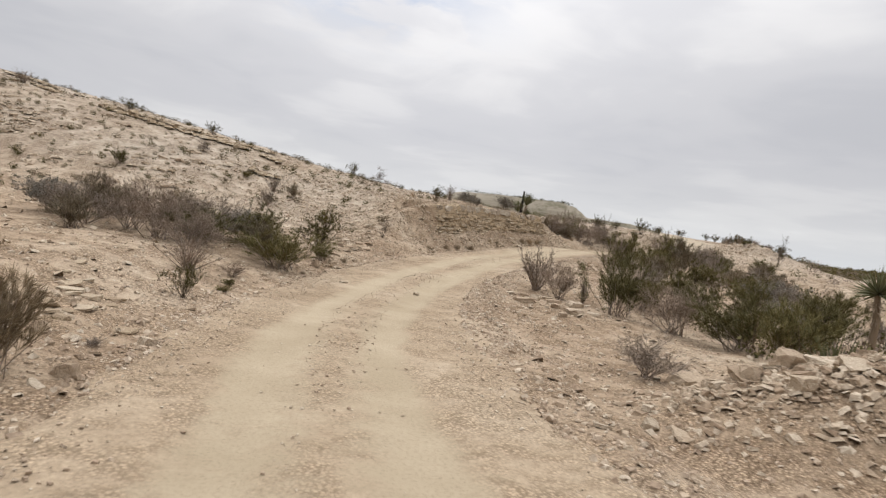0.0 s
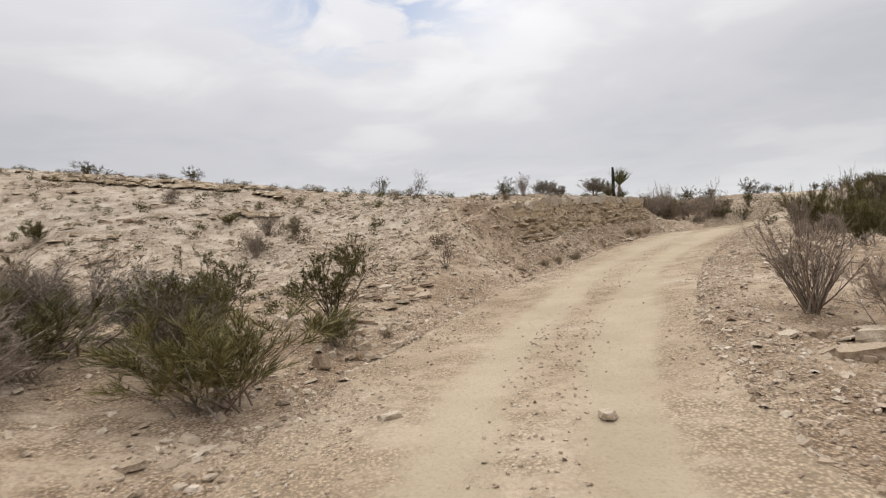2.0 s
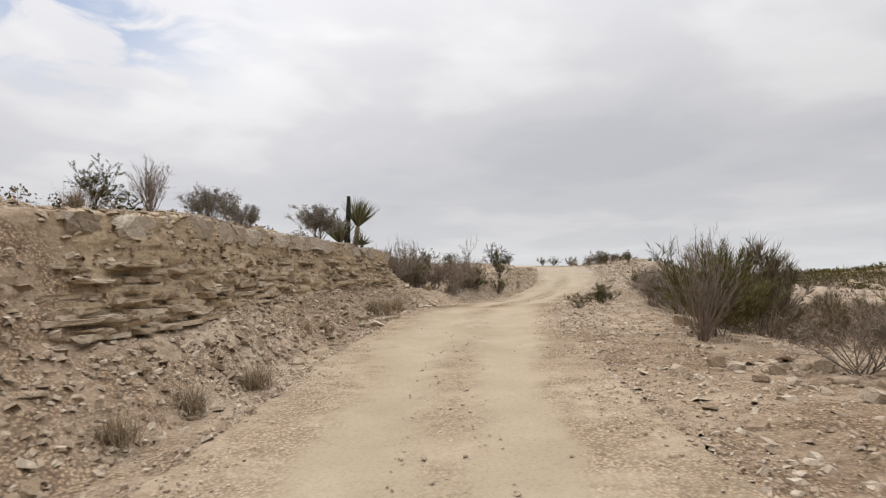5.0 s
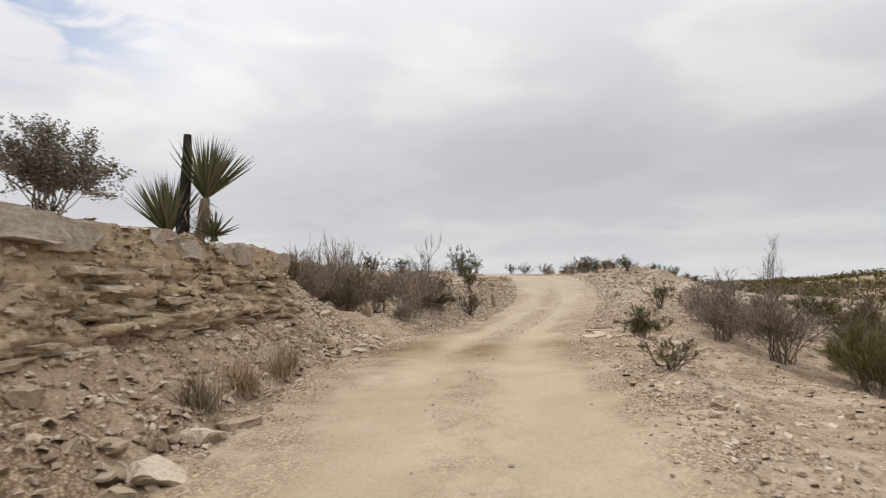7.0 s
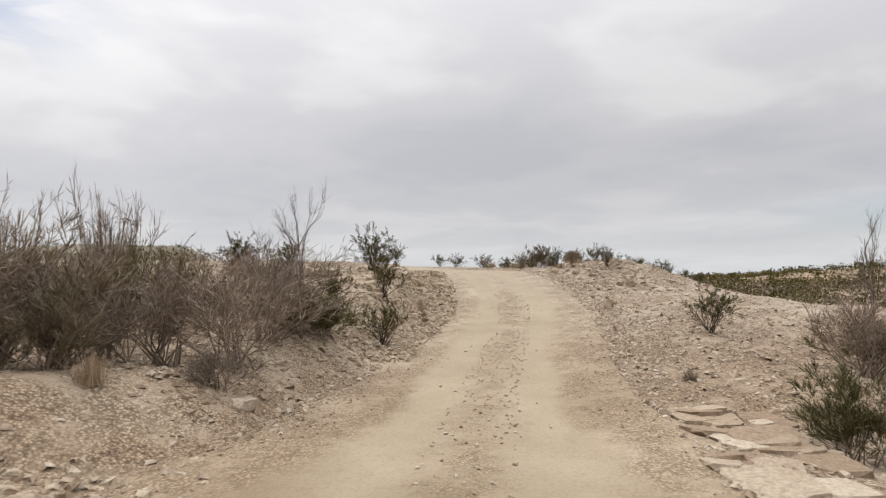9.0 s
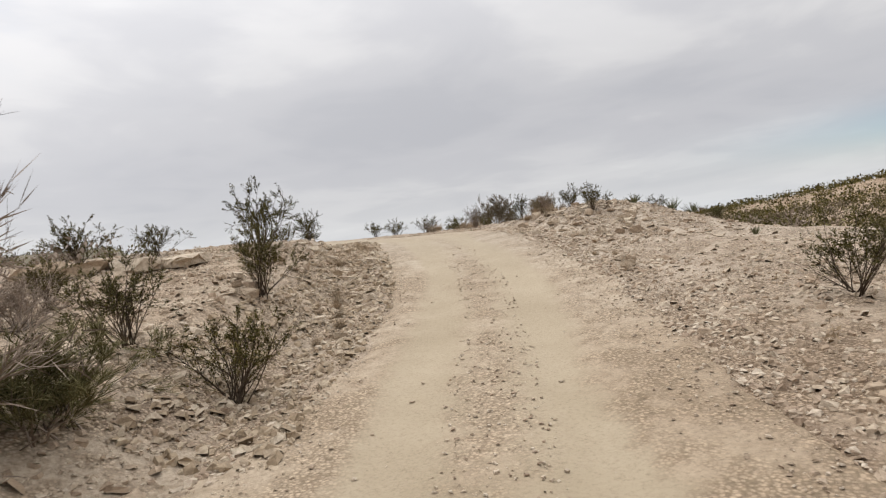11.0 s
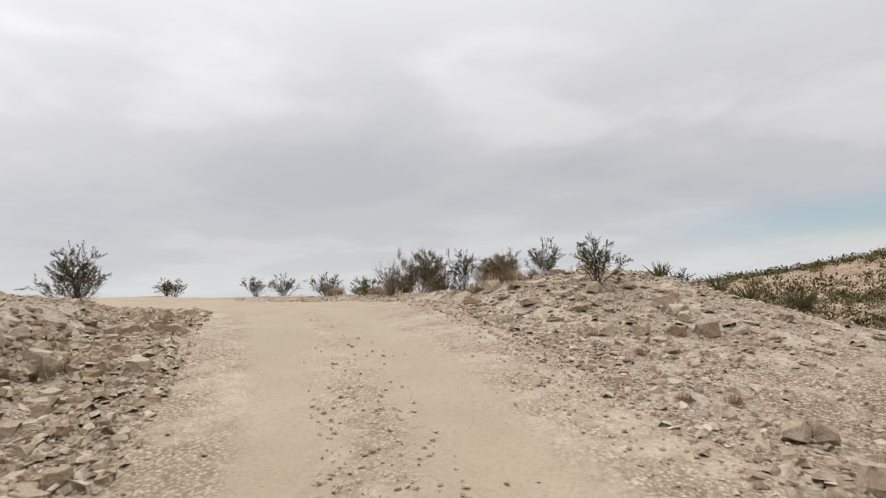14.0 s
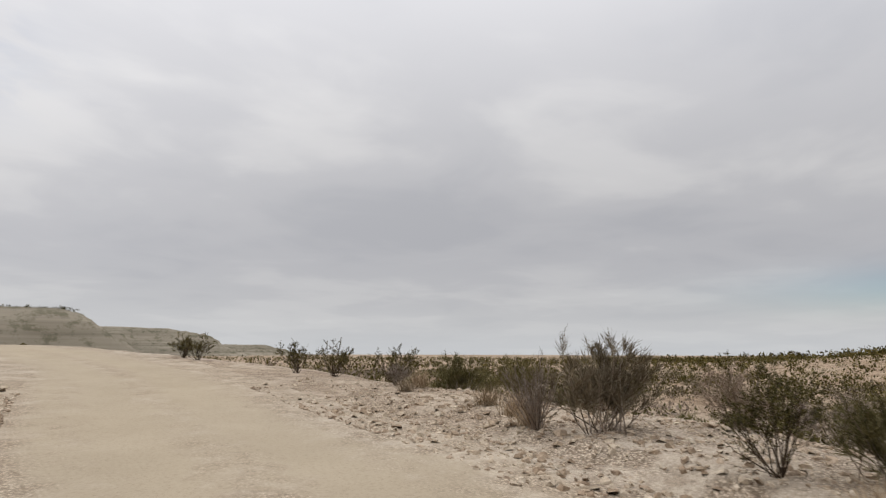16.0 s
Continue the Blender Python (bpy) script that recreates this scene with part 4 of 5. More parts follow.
wand(1.9, 43.5, .78, .6, 2, "thin upright leafless bush on the bank top")
grass(-1.9, 35.4, .42, .45, 2)
grass(-0.6, 36.0, .42, .5, 0)

# foot of the rock cut
grass(0.3, 32.3, .38, .6, 0)
grass(0.9, 33.5, .42, .6, 1)
grass(1.7, 34.8, .48, .65, 2)
grass(-0.9, 29.4, .18, .2, 0)
grass(-0.3, 30.1, .18, .24, 1)
grass(-0.55, 29.7, .15, .2, 2)
grass(3.0, 38.8, .42, .4, 1)
grass(3.5, 39.5, .35, .3, 2)
grass(5.6, 43.3, .62, .8, 0)
grass(6.2, 44.3, .62, .75, 1)
grass(6.9, 45.3, .6, .6, 2)
grass(7.2, 46.0, .5, .5, 0)

# along the valley side of the track
wand(3.55, 21.8, 1.6, 1.7, 0, "leafless bush of reddish upright wands beside the track")
twig(4.05, 20.5, 1.25, 1.15, 1, "grey twiggy bush beside pale slabs")
wand(4.9, 20.5, 1.0, .45, 1, "dark dead stub of a bush")
broom(5.8, 19.5, 1.95, 2.0, 0, "brown-green bush on the valley side")
twig(7.3, 18.6, 1.6, 1.8, 2, "grey twiggy bush on the valley side")
broom(8.4, 16.6, 1.7, 2.6, 1, "green-brown bush on the valley side")
broom(7.9, 13.6, 1.5, 1.9, 2, "bright olive bush beyond the stone heap")
twig(3.9, 10.9, .72, 1.1, 3, "low round grey bush beside the stone heap")
broom(10.7, 36.0, 1.9, 2.0, 2, "large dark green bush at the track's edge")
wand(9.9, 35.4, 1.75, 1.1, 2, "tall bare twigs at the track's edge")
brown(14.7, 38.3, 2.6, 2.4, 0, "large brown bush below the track")
broom(12.4, 36.9, 1.6, 2.0, 1, "dark green bush below the track")
broom(14.3, 39.1, 2.3, 2.4, 0, "large dark green bush behind pale boulders")
wand(14.0, 39.5, 2.5, 1.6, 1, "tall bare twigs behind pale boulders")
twig(8.9, 31.6, .95, 1.3, 0, "grey twiggy bush beside broken slabs")
broom(11.2, 31.9, 1.6, 1.5, 1, "green bush beside broken slabs")
broom(8.8, 29.4, 1.35, 1.3, 2, "green bush beside broken slabs")
brown(10.4, 29.6, 1.5, 1.7, 1, "olive-brown bush below the track")
creosote(12.15, 42.9, .52, .85, 1, "low yellowish creosote bush at the track's edge")
twig(19.4, 46.4, 1.9, 2.2, 1, "large grey-brown twiggy bush in the wash")
broom(20.4, 45.0, 1.8, 1.9, 2, "dark brown-green bush in the wash")
wand(18.3, 41.4, 2.2, 1.9, 0, "tall bare bush in the wash")
twig(20.6, 48.9, 1.7, 2.0, 3, "grey-brown twiggy bush in the wash")
for wx, wy, wt, ww, wv in ((18.6, 43.6, 1.6, 1.9, 1), (20.9, 42.9, 1.6, 2.0, 2), (19.2, 39.6, 1.5, 1.9, 3), (22.6, 45.0, 1.6, 2.0, 0), (22.3, 49.2, 1.4, 1.9, 1),
                           (24.4, 47.2, 1.5, 1.9, 3), (22.6, 41.4, 1.6, 2.0, 2), (25.6, 49.4, 1.3, 1.9, 1), (17.2, 39.6, 1.3, 1.6, 2), (23.6, 43.0, 1.5, 2.0, 3)):
    if wv == 1:
        broom(wx, wy, wt, ww, wv, "olive bush in the wash")
    elif wv == 3:
        brown(wx, wy, wt, ww, wv, "brown bush in the wash")
    else:
        twig(wx, wy, wt, ww, wv, "grey-brown twiggy bush in the wash")
twig(21.6, 50.6, 1.5, 1.7, 2, "tall grey-brown bush at the wash's edge")
bare(29.0, 53.6, 2.6, 1.6, 1, "thin leafless tree beyond the wash")
broom(22.6, 51.0, .95, 1.6, 0, "green bush at the wash's edge")
broom(17.6, 49.1, .95, 1.2, 0, "yellow-green bush beside the flat ledge")
twig(19.6, 48.3, 1.35, 1.5, 1, "grey-brown twiggy bush at the wash's edge")
grass(19.4, 52.3, .28, .36, 1)

random.seed(77)
for bx, by in ((9.4, 18.6), (11.0, 20.6), (10.2, 23.6), (12.8, 22.4), (8.2, 24.6), (13.6, 26.2), (10.8, 27.8), (15.6, 29.6),
               (12.6, 30.4), (17.2, 33.4), (14.8, 34.6), (18.8, 37.6), (20.4, 41.4), (16.6, 38.8), (22.8, 44.8), (24.6, 48.2), (14.6, 19.2)):
    kind = random.choice((broom, twig, brown, creosote, rounded, broom))
    kind(bx + random.uniform(-.6, .6), by + random.uniform(-.6, .6), random.uniform(.8, 1.5), random.uniform(1.1, 2.0), random.randint(0, 3), "valley bush standing on pale stony ground")

for bx, by, bt, bw, bv in ((7.4, 22.0, 1.3, 1.7, 2), (9.6, 22.4, 1.3, 1.7, 1), (11.6, 18.4, 1.6, 2.0, 2), (12.3, 24.4, 1.4, 1.9, 0), (14.8, 23.0, 1.5, 2.0, 1)):
    broom(bx, by, bt, bw, bv, "green-brown bush in the valley's brush")

# hollow past the rock cut
twig(13.2, 55.6, 1.8, 1.9, 0, "bare mauve-grey bush in the hollow")
twig(14.2, 57.2, 2.0, 1.9, 2, "bare mauve-grey bush in the hollow")
broom(13.0, 59.6, 1.8, 1.3, 1, "green leafy bush in the hollow")
wand(10.2, 57.2, 2.4, 2.0, 1, "tall bare wands rising over the hollow")
twig(11.0, 55.8, 1.6, 2.1, 3, "bare mauve-grey bush in the hollow")
twig(9.4, 55.2, 1.5, 1.8, 1, "bare grey bush behind the rock cut")
broom(8.3, 57.5, 1.7, 1.9, 2, "green-brown bush behind the rock cut")
grass(11.2, 53.9, .5, .45, 0)
twig(12.7, 54.5, .6, .8, 0, "low grey bush at the hollow's edge")
wand(8.2, 52.7, .8, .55, 0, "dark dead stub at the rock cut's end")
brown(8.7, 53.2, 1.15, 1.0, 1, "brown bush at the rock cut's end")
twig(9.3, 54.4, 1.5, 1.7, 0, "bare grey bush behind the rock cut")
brown(10.1, 55.9, 1.9, 2.0, 2, "brown bush in the hollow")
broom(11.7, 57.1, 1.8, 1.7, 2, "green-brown bush in the hollow")
broom(7.9, 55.6, 1.7, 1.7, 0, "green bush behind the rock cut")
twig(12.2, 55.7, 1.5, 1.7, 1, "bare mauve-grey bush in the hollow")
brown(10.9, 54.9, 1.1, 1.5, 0, "low brown bush in the hollow")
broom(14.9, 57.9, .7, 1.7, 1, "low green-brown bush in the hollow")
wand(11.8, 58.6, 2.9, 1.7, 2, "tall bare wands rising over the hollow")
creosote(18.95, 61.75, 1.15, 1.15, 0, "olive creosote bush on the bank's slope")
creosote(21.05, 66.7, 1.5, 1.7, 2, "tall dark creosote bush on the bank's shoulder")
creosote(17.35, 58.9, 1.0, 1.3, 1, "olive creosote bush at the foot of the bank")
creosote(16.5, 59.6, .95, 1.1, 2)
broom(15.5, 57.9, .85, 1.6, 0, "dense green bush at the track's edge")
creosote(18.0, 72.5, 1.3, 1.7, 3)
creosote(20.3, 73.4, 1.0, 1.5, 1)
twig(15.7, 62.2, .9, 1.1, 2)
creosote(16.2, 63.4, .8, 1.0, 0)
bare(14.95, 57.55, 2.5, 1.8, 2, "tall leafless tree with grey crooked limbs")
grass(21.0, 63.1, .32, .36, 0)
grass(20.4, 62.0, .28, .3, 1)
grass(20.0, 61.3, .26, .3, 2)
grass(19.2, 60.6, .2, .22, 0)
grass(21.2, 63.5, .3, .4, 1)
grass(20.8, 62.8, .26, .3, 2)
grass(22.9, 66.4, .3, .36, 0)
grass(23.3, 67.2, .3, .3, 1)

# crest
creosote(24.6, 71.2, .95, 1.0, 0, "small dark creosote bush at the crest")
creosote(26.2, 77.2, 1.15, 1.5, 1, "dark creosote bush at the crest")
creosote(35.2, 92.2, .9, 1.5, 2, "small dark creosote bush far along the track")
creosote(34.3, 91.0, .8, 1.1, 3, "small dark creosote bush far along the track")
creosote(36.5, 83.7, 1.0, 1.3, 3, "dark creosote bush at the crest")
creosote(35.7, 84.6, .95, 1.1, 0, "dark creosote bush at the crest")
creosote(36.6, 80.6, 1.05, 1.2, 1, "thin creosote bush at the crest")
twig(36.0, 79.6, .6, .8, 1, "low grey bush at the crest")
grass(35.1, 78.1, .45, .6, 2)
wand(32.16, 67.35, .7, .65, 1, "small bush of brown wands on the stony mound")
creosote(32.6, 69.1, .95, .9, 2, "sparse creosote bush beside the track at the crest")
brown(33.8, 71.8, 1.3, 1.6, 0, "large brown bush beside the track")
wand(33.3, 72.6, 1.0, .9, 0, "bare bush beside the track")
grass(31.6, 67.4, .5, .5, 0)
grass(31.9, 66.9, .42, .45, 1)
grass(30.9, 66.3, .3, .3, 2)
creosote(32.9, 66.8, .85, .9, 3, "thin creosote bush on the stony mound")
creosote(31.25, 64.6, .88, 1.0, 0, "dark creosote bush on the stony mound")
agave(32.9, 64.2, .38, .42, 0)
agave(33.8, 63.4, .5, .55, 1)
agave(34.3, 63.0, .42, .5, 0)
creosote(35.3, 65.1, .7, .9, 1)
broom(33.9, 62.0, .45, .65, 2)
agave(31.0, 59.5, .28, .28, 1)
creosote(24.2, 55.1, 1.05, 1.35, 2, "olive creosote bush at the track's shoulder")
grass(25.8, 59.6, .26, .3, 1)
grass(26.5, 60.2, .22, .27, 2)
grass(28.3, 62.4, .2, .24, 0)
grass(26.7, 61.2, .18, .2, 1)
grass(27.1, 60.9, .22, .26, 2)
grass(34.3, 73.9, .55, .8, 0, "pale pinkish tuft of dry grass by the track")
grass(35.9, 78.6, .6, .7, 1, "pale pinkish tuft of dry grass by the track")
grass(34.9, 75.2, .5, .9, 2, "pale pinkish tuft of dry grass by the track")
grass(33.5, 72.9, .45, .6, 1, "pale pinkish tuft of dry grass by the track")
brown(37.2, 74.4, 1.0, 1.3, 2, "low brown bush on the plain's edge")
broom(38.6, 80.2, 1.1, 1.5, 0, "green bush on the plain's edge")
creosote(39.4, 75.6, 1.1, 1.5, 2, "dark creosote bush on the plain's edge")
broom(33.0, 68.3, .82, 1.1, 2, "olive bush on the plain's edge")
brown(32.3, 67.7, .74, .9, 1, "brown bush on the plain's edge")
grass(31.9, 68.1, .34, .6, 2)
grass(32.1, 67.2, .48, .5, 0)
grass(32.6, 67.0, .42, .42, 1)
creosote(37.4, 68.5, 1.2, 1.25, 1)
twig(35.7, 71.0, .85, 1.0, 3)
twig(36.4, 69.8, .8, 1.1, 0)
broom(38.3, 77.6, 1.2, 1.3, 1)


for cx0, cy0, ct, cw, cv in ((40.2, 81.0, .9, 1.5, 2), (41.5, 84.2, 1.1, 1.6, 0), 
                             (43.0, 80.2, 1.0, 1.6, 2), (42.6, 88.0, 1.1, 1.7, 3), (44.9, 84.6, 1.0, 1.6, 0), (40.6, 77.8, .8, 1.4, 1), (42.8, 76.2, .9, 1.5, 2), (45.4, 78.4, 1.0, 1.6, 3),
                             (41.0, 73.6, .8, 1.3, 0), (44.2, 73.0, .9, 1.5, 1), (43.8, 93.0, 1.1, 1.7, 3)):
    (creosote if cv % 2 else broom)(cx0, cy0, ct, cw, cv, "olive bush scattered over the plain beside the track")


# ---- plants past counting ----
def clump_field(name, places, sizes, material, seed, label, category, leaf=0.09, count=70):
    """Many small bushes joined into one mesh, for the far plain."""
    rng = np.random.RandomState(seed)
    buf = Buf()
    for (x, y, z), s in zip(places, sizes):
        n = int(count * rng.uniform(0.6, 1.3))
        a, r = rng.uniform(0, 2 * np.pi, n), np.sqrt(rng.uniform(0, 1, n))
        h = rng.uniform(0.0, 1.0, n)
        at = np.stack([x + s * 0.55 * r * np.cos(a) * (0.45 + 0.65 * h), y + s * 0.55 * r * np.sin(a) * (0.45 + 0.65 * h), z + s * 0.68 * h * (1 - 0.45 * r ** 2)], -1)
        buf.leaves(at, rng, leaf * s, 0.28, 0.9)
        for _ in range(2):
            w = cone_way(rng, 0.1, 0.6)
            buf.tube([(x, y, z - 0.05), np.array((x, y, z)) + w * s * 0.7], 0.012 * s, 0.004 * s)
    ob = new(name, buf.mesh(name, material))
    return tagged(ob, label, category, kind="stuff")


def scatter(seed, count, inside, lo, hi):
    rng = np.random.RandomState(seed)
    x, y = rng.uniform(lo[0], hi[0], count), rng.uniform(lo[1], hi[1], count)
    s, d = road_frame(x, y)
    keep = inside(x, y, s, d)
    x, y, s, d = x[keep], y[keep], s[keep], d[keep]
    return x, y, sheet_height(x, y) - 0.02, s, d


def on_plain(x, y, s, d):
    return (np.abs(d) > 9) & ~((d < 0) & (s < 56)) & (vnoise(x / 9, y / 9, 140, 2) > -0.45)


x, y, z, s, d = scatter(21, 2600, on_plain, (4, -10), (75, 130))
sz = np.random.RandomState(22).uniform(0.45, 1.35, len(x))
half_way = np.arange(len(x)) % 2 == 0
clump_field("valley_brush", np.stack([x, y, z], -1)[half_way], sz[half_way], OLIVE, 23, "scattered olive desert brush over the valley floor", "brush", 0.12, 56)
clump_field("grey_brush", np.stack([x, y, z], -1)[~half_way], sz[~half_way], BARK, 24, "scattered grey-brown desert brush over the valley floor", "brush", 0.12, 56)
x, y, z, s, d = scatter(31, 3800, lambda x, y, s, d: (np.hypot(x - 30, y - 63) > 60) & ((d > 0) | (s > 60)) & (np.hypot(x - 40, y - 70) < 420), (30, -160), (420, 420))
sz = np.random.RandomState(32).uniform(0.7, 2.0, len(x))
clump_field("far_brush", np.stack([x, y, z], -1), sz, CREOSOTE, 33, "dark green brush dotting the far plain", "brush", 0.26, 13)


x, y, z, s, d = scatter(35, 8000, lambda x, y, s, d: (np.hypot(x - 30, y - 63) > 45) & (d > 0) & (vnoise(x / 14, y / 14, 36, 3) > -0.35), (45, -20), (235, 150))
sz = np.random.RandomState(37).uniform(0.6, 1.5, len(x)) * (1 + 0.5 * smooth((x - 90) / 60))
clump_field("ridge_brush", np.stack([x, y, z], -1), sz, CREOSOTE, 38, "olive brush covering the low ridge past the plain", "brush", 0.22, 16)


x, y, z, s, d = scatter(25, 2400, lambda x, y, s, d: (d > 9.5) & (s > 74) & (vnoise(x / 6, y / 6, 26, 2) > -0.3), (37, 46), (84, 128))
sz = np.random.RandomState(27).uniform(0.55, 1.2, len(x))
green = np.arange(len(x)) % 5 < 3
clump_field("plain_brush", np.stack([x, y, z], -1)[green], sz[green], CREOSOTE, 28, "dark green brush covering the plain beside the track", "brush", 0.16, 56)
clump_field("plain_scrub", np.stack([x, y, z], -1)[~green], sz[~green], BROOM_BROWN, 29, "brown scrub covering the plain beside the track", "scrub", 0.16, 56)


rng = np.random.RandomState(301)
x, y = rng.uniform(10, 88, 150), rng.uniform(424, 446, 150)
clump_field("mesa_brush", np.stack([x, y, np.full(150, 26.0)], -1), rng.uniform(1.2, 2.6, 150), CREOSOTE, 302, "dark brush fringing the top of the mesa", "brush", 0.26, 16)


def on_hill(x, y, s, d):
    return (d < -4.5) & (s > 14) & (s < 56) & (y > 22) & (d > -40)


x, y, z, s, d = scatter(41, 2700, on_hill, (-40, 22), (10, 62))
sz = 0.14 + 0.40 * np.random.RandomState(42).uniform(0, 1, len(x)) ** 2.4
dark = np.arange(len(x)) % 5 < 3
clump_field("hill_cushions", np.stack([x, y, z], -1)[dark], sz[dark], CREOSOTE, 43, "small dark cushion plants dotting the ledged hill", "cushion plants", 0.12, 120)
clump_field("hill_shrublets", np.stack([x, y, z], -1)[~dark], sz[~dark] * 1.15, BROOM_BROWN, 44, "small brown shrubs dotting the ledged hill", "shrublets", 0.12, 120)
x, y, z, s, d = scatter(51, 700, lambda x, y, s, d: (np.abs(d) > 3.4) & (np.abs(d) < 16) & (s > 0) & (s < 100) & ~((d < 0) & (s > 29) & (s < 50)), (-20, 0), (52, 100))
sz = 0.12 + 0.22 * np.random.RandomState(52).uniform(0, 1, len(x)) ** 2
clump_field("roadside_weeds", np.stack([x, y, z], -1), sz, STRAW, 53, "low dry weeds scattered among the stones", "weeds", 0.22, 36)

# ---- rock cut ----
def bow(s):
    """How far the cut's face swings in and out along its length."""
    return 0.28 * vnoise(s / 4.0, s * 0, 219, 3)


def rock_cut():
    """The face of the cut: a debris apron, thin broken ledges, and a thick cap layer."""
    s = np.arange(26.5, 56.0, 0.075)
    key_a = np.array([2.45, 2.85, 3.35, 3.75, 3.82, 4.0, 4.06, 4.14, 4.5, 5.6])
    key_h = np.array([-0.25, 0.12, 0.55, 0.95, 1.15, 1.75, 2.05, 2.34, 2.42, 2.44])
    v = np.linspace(0, 1, 104)
    walk_len = np.r_[0, np.cumsum(np.hypot(np.diff(key_a), np.diff(key_h)))]
    walk_len /= walk_len[-1]
    A, H = np.interp(v, walk_len, key_a), np.interp(v, walk_len, key_h)
    S, V = np.meshgrid(s, v, indexing="ij")
    A, H = np.broadcast_to(A, S.shape).copy(), np.broadcast_to(H, S.shape).copy()
    top = np.interp(S, LIP_KEYS, LIP) - road_level(S)
    scale = np.clip(top / 2.36, 0.25, 1.2)
    A = A + batter(S) * np.clip(H - 0.95, 0, 1.39) * scale
    crown = 4.14 + batter(S) * 1.39 * scale
    H = H * scale
    bare_rock = smooth((S - 31.5) / 3.0) * smooth((51.5 - S) / 2.2)
    foot = 0.78 + 0.22 * vnoise(S / 2.2, S * 0, 203, 3)
    face = smooth((H - foot) / 0.2) * smooth((top + 0.12 - H) / 0.1) * bare_rock
    bed = H * 10.5 + 1.1 * vnoise(S / 3.0, H * 0.5, 201, 3)
    layer = np.floor(bed).astype(int)
    step = smooth((bed - layer) / 0.3) - (bed - layer)
    wide = lattice(207)[(layer * 7) % 256, (S * 1.5 + layer * 0.37).astype(int) % 256]
    narrow = lattice(208)[(layer * 11) % 256, (S * 4.6 + layer * 0.71).astype(int) % 256]
    thin = smooth((1.75 - H) / 0.2)
    A = A + face * (0.07 * step + (0.20 * (wide - 0.5) + 0.13 * (narrow - 0.5)) * thin + 0.14 * vnoise(S / 1.6, H / 0.7, 211, 3))
    A = A + 0.16 * np.exp(-((H - 0.84) / 0.09) ** 2) * face - 0.24 * np.exp(-((H - 1.04) / 0.10) ** 2) * smooth((vnoise(S / 2.5, S * 0, 215, 2) + 0.5)) * bare_rock
    A = A + (bow(S) * smooth(H / 0.8) + 0.06 * vnoise(S / 0.3, H / 0.2, 223, 4)) * (0.35 + 0.65 * bare_rock)
    H = H + (1 - face) * (0.10 * vnoise(S / 0.7, A / 0.5, 227, 4)) + 0.05 * face * vnoise(S / 0.5, H / 0.3, 229, 2)
    cx, cy = np.interp(S, ALONG, LINE[:, 0]), np.interp(S, ALONG, LINE[:, 1])
    hx, hy = np.interp(S, ALONG, HEAD[:, 0]), np.interp(S, ALONG, HEAD[:, 1])
    x, y = cx - hy * A, cy + hx * A
    z = road_level(S) + H
    w = smooth((S - 27.0) / 4.0) * smooth((55.4 - S) / 2.4)
    low = terrain(x.ravel(), y.ravel()).reshape(x.shape) - 0.16
    back = smooth((A - crown - 0.2) / 0.6)
    z = z + (np.maximum(low + 0.2 - 0.08 * smooth((A - crown - 1.05) / 0.4), z - 0.25) - z) * back
    z = low + (z - low) * w
    me = sheet("rock_cut", x, y, z, STRATA)
    rubble = np.clip(1 - face * (1 - back), 0, 1)
    me.attributes.new("rubble", "FLOAT", "POINT").data.foreach_set("value", (rubble * 0.75).astype(np.float32).ravel())
    ob = new("rock_cut", me)
    tagged(ob, "layered tan rock cut with ledges and a debris apron", "rock face", kind="structure")
    return ob, x, y, z, rubble, w


cut, cut_x, cut_y, cut_z, cut_rubble, cut_w = rock_cut()


# ---- stones ----
def shard(seed, flat=0.35, cuts=16):
    """One broken slab about 1 m long, with chipped edges and a rough skin."""
    rng = np.random.RandomState(seed)
    bm = bmesh.new()
    bmesh.ops.create_cube(bm, size=1)
    bmesh.ops.scale(bm, vec=(1.0, rng.uniform(0.6, 0.9), flat), verts=bm.verts)
    for _ in range(cuts):
        n = Vector((rng.normal(), rng.normal(), rng.normal() * 0.6)).normalized()
        reach = max(v.co.dot(n) for v in bm.verts)
        done = bmesh.ops.bisect_plane(bm, geom=bm.verts[:] + bm.edges[:] + bm.faces[:], plane_co=n * reach * rng.uniform(0.66, 0.93), plane_no=n, clear_outer=True)
        rim = [e for e in done["geom_cut"] if isinstance(e, bmesh.types.BMEdge)]
        if rim:
            bmesh.ops.contextual_create(bm, geom=rim)
    bmesh.ops.triangulate(bm, faces=bm.faces[:])
    longest = [e for e in bm.edges if e.calc_length() > 0.22]
    bmesh.ops.subdivide_edges(bm, edges=longest, cuts=1)
    bmesh.ops.triangulate(bm, faces=bm.faces[:])
    for v in bm.verts:
        v.co += Vector(rng.normal(size=3) * (0.022, 0.022, 0.022 * min(1, flat * 2)))
    bmesh.ops.recalc_face_normals(bm, faces=bm.faces[:])
    me = bpy.data.meshes.new("limestone_slab")
    bm.to_mesh(me)
    bm.free()
    me.materials.append(LIMESTONE)
    return me


SLABS = [shard(400 + i, 0.27) for i in range(6)]
CHUNKS = [shard(430 + i, 0.62) for i in range(6)]
PLATES = [shard(460 + i, 0.13, 12) for i in range(5)]


def recoat(meshes, material):
    made = [m.copy() for m in meshes]
    for m in made:
        m.materials.clear()
        m.materials.append(material)
    return made


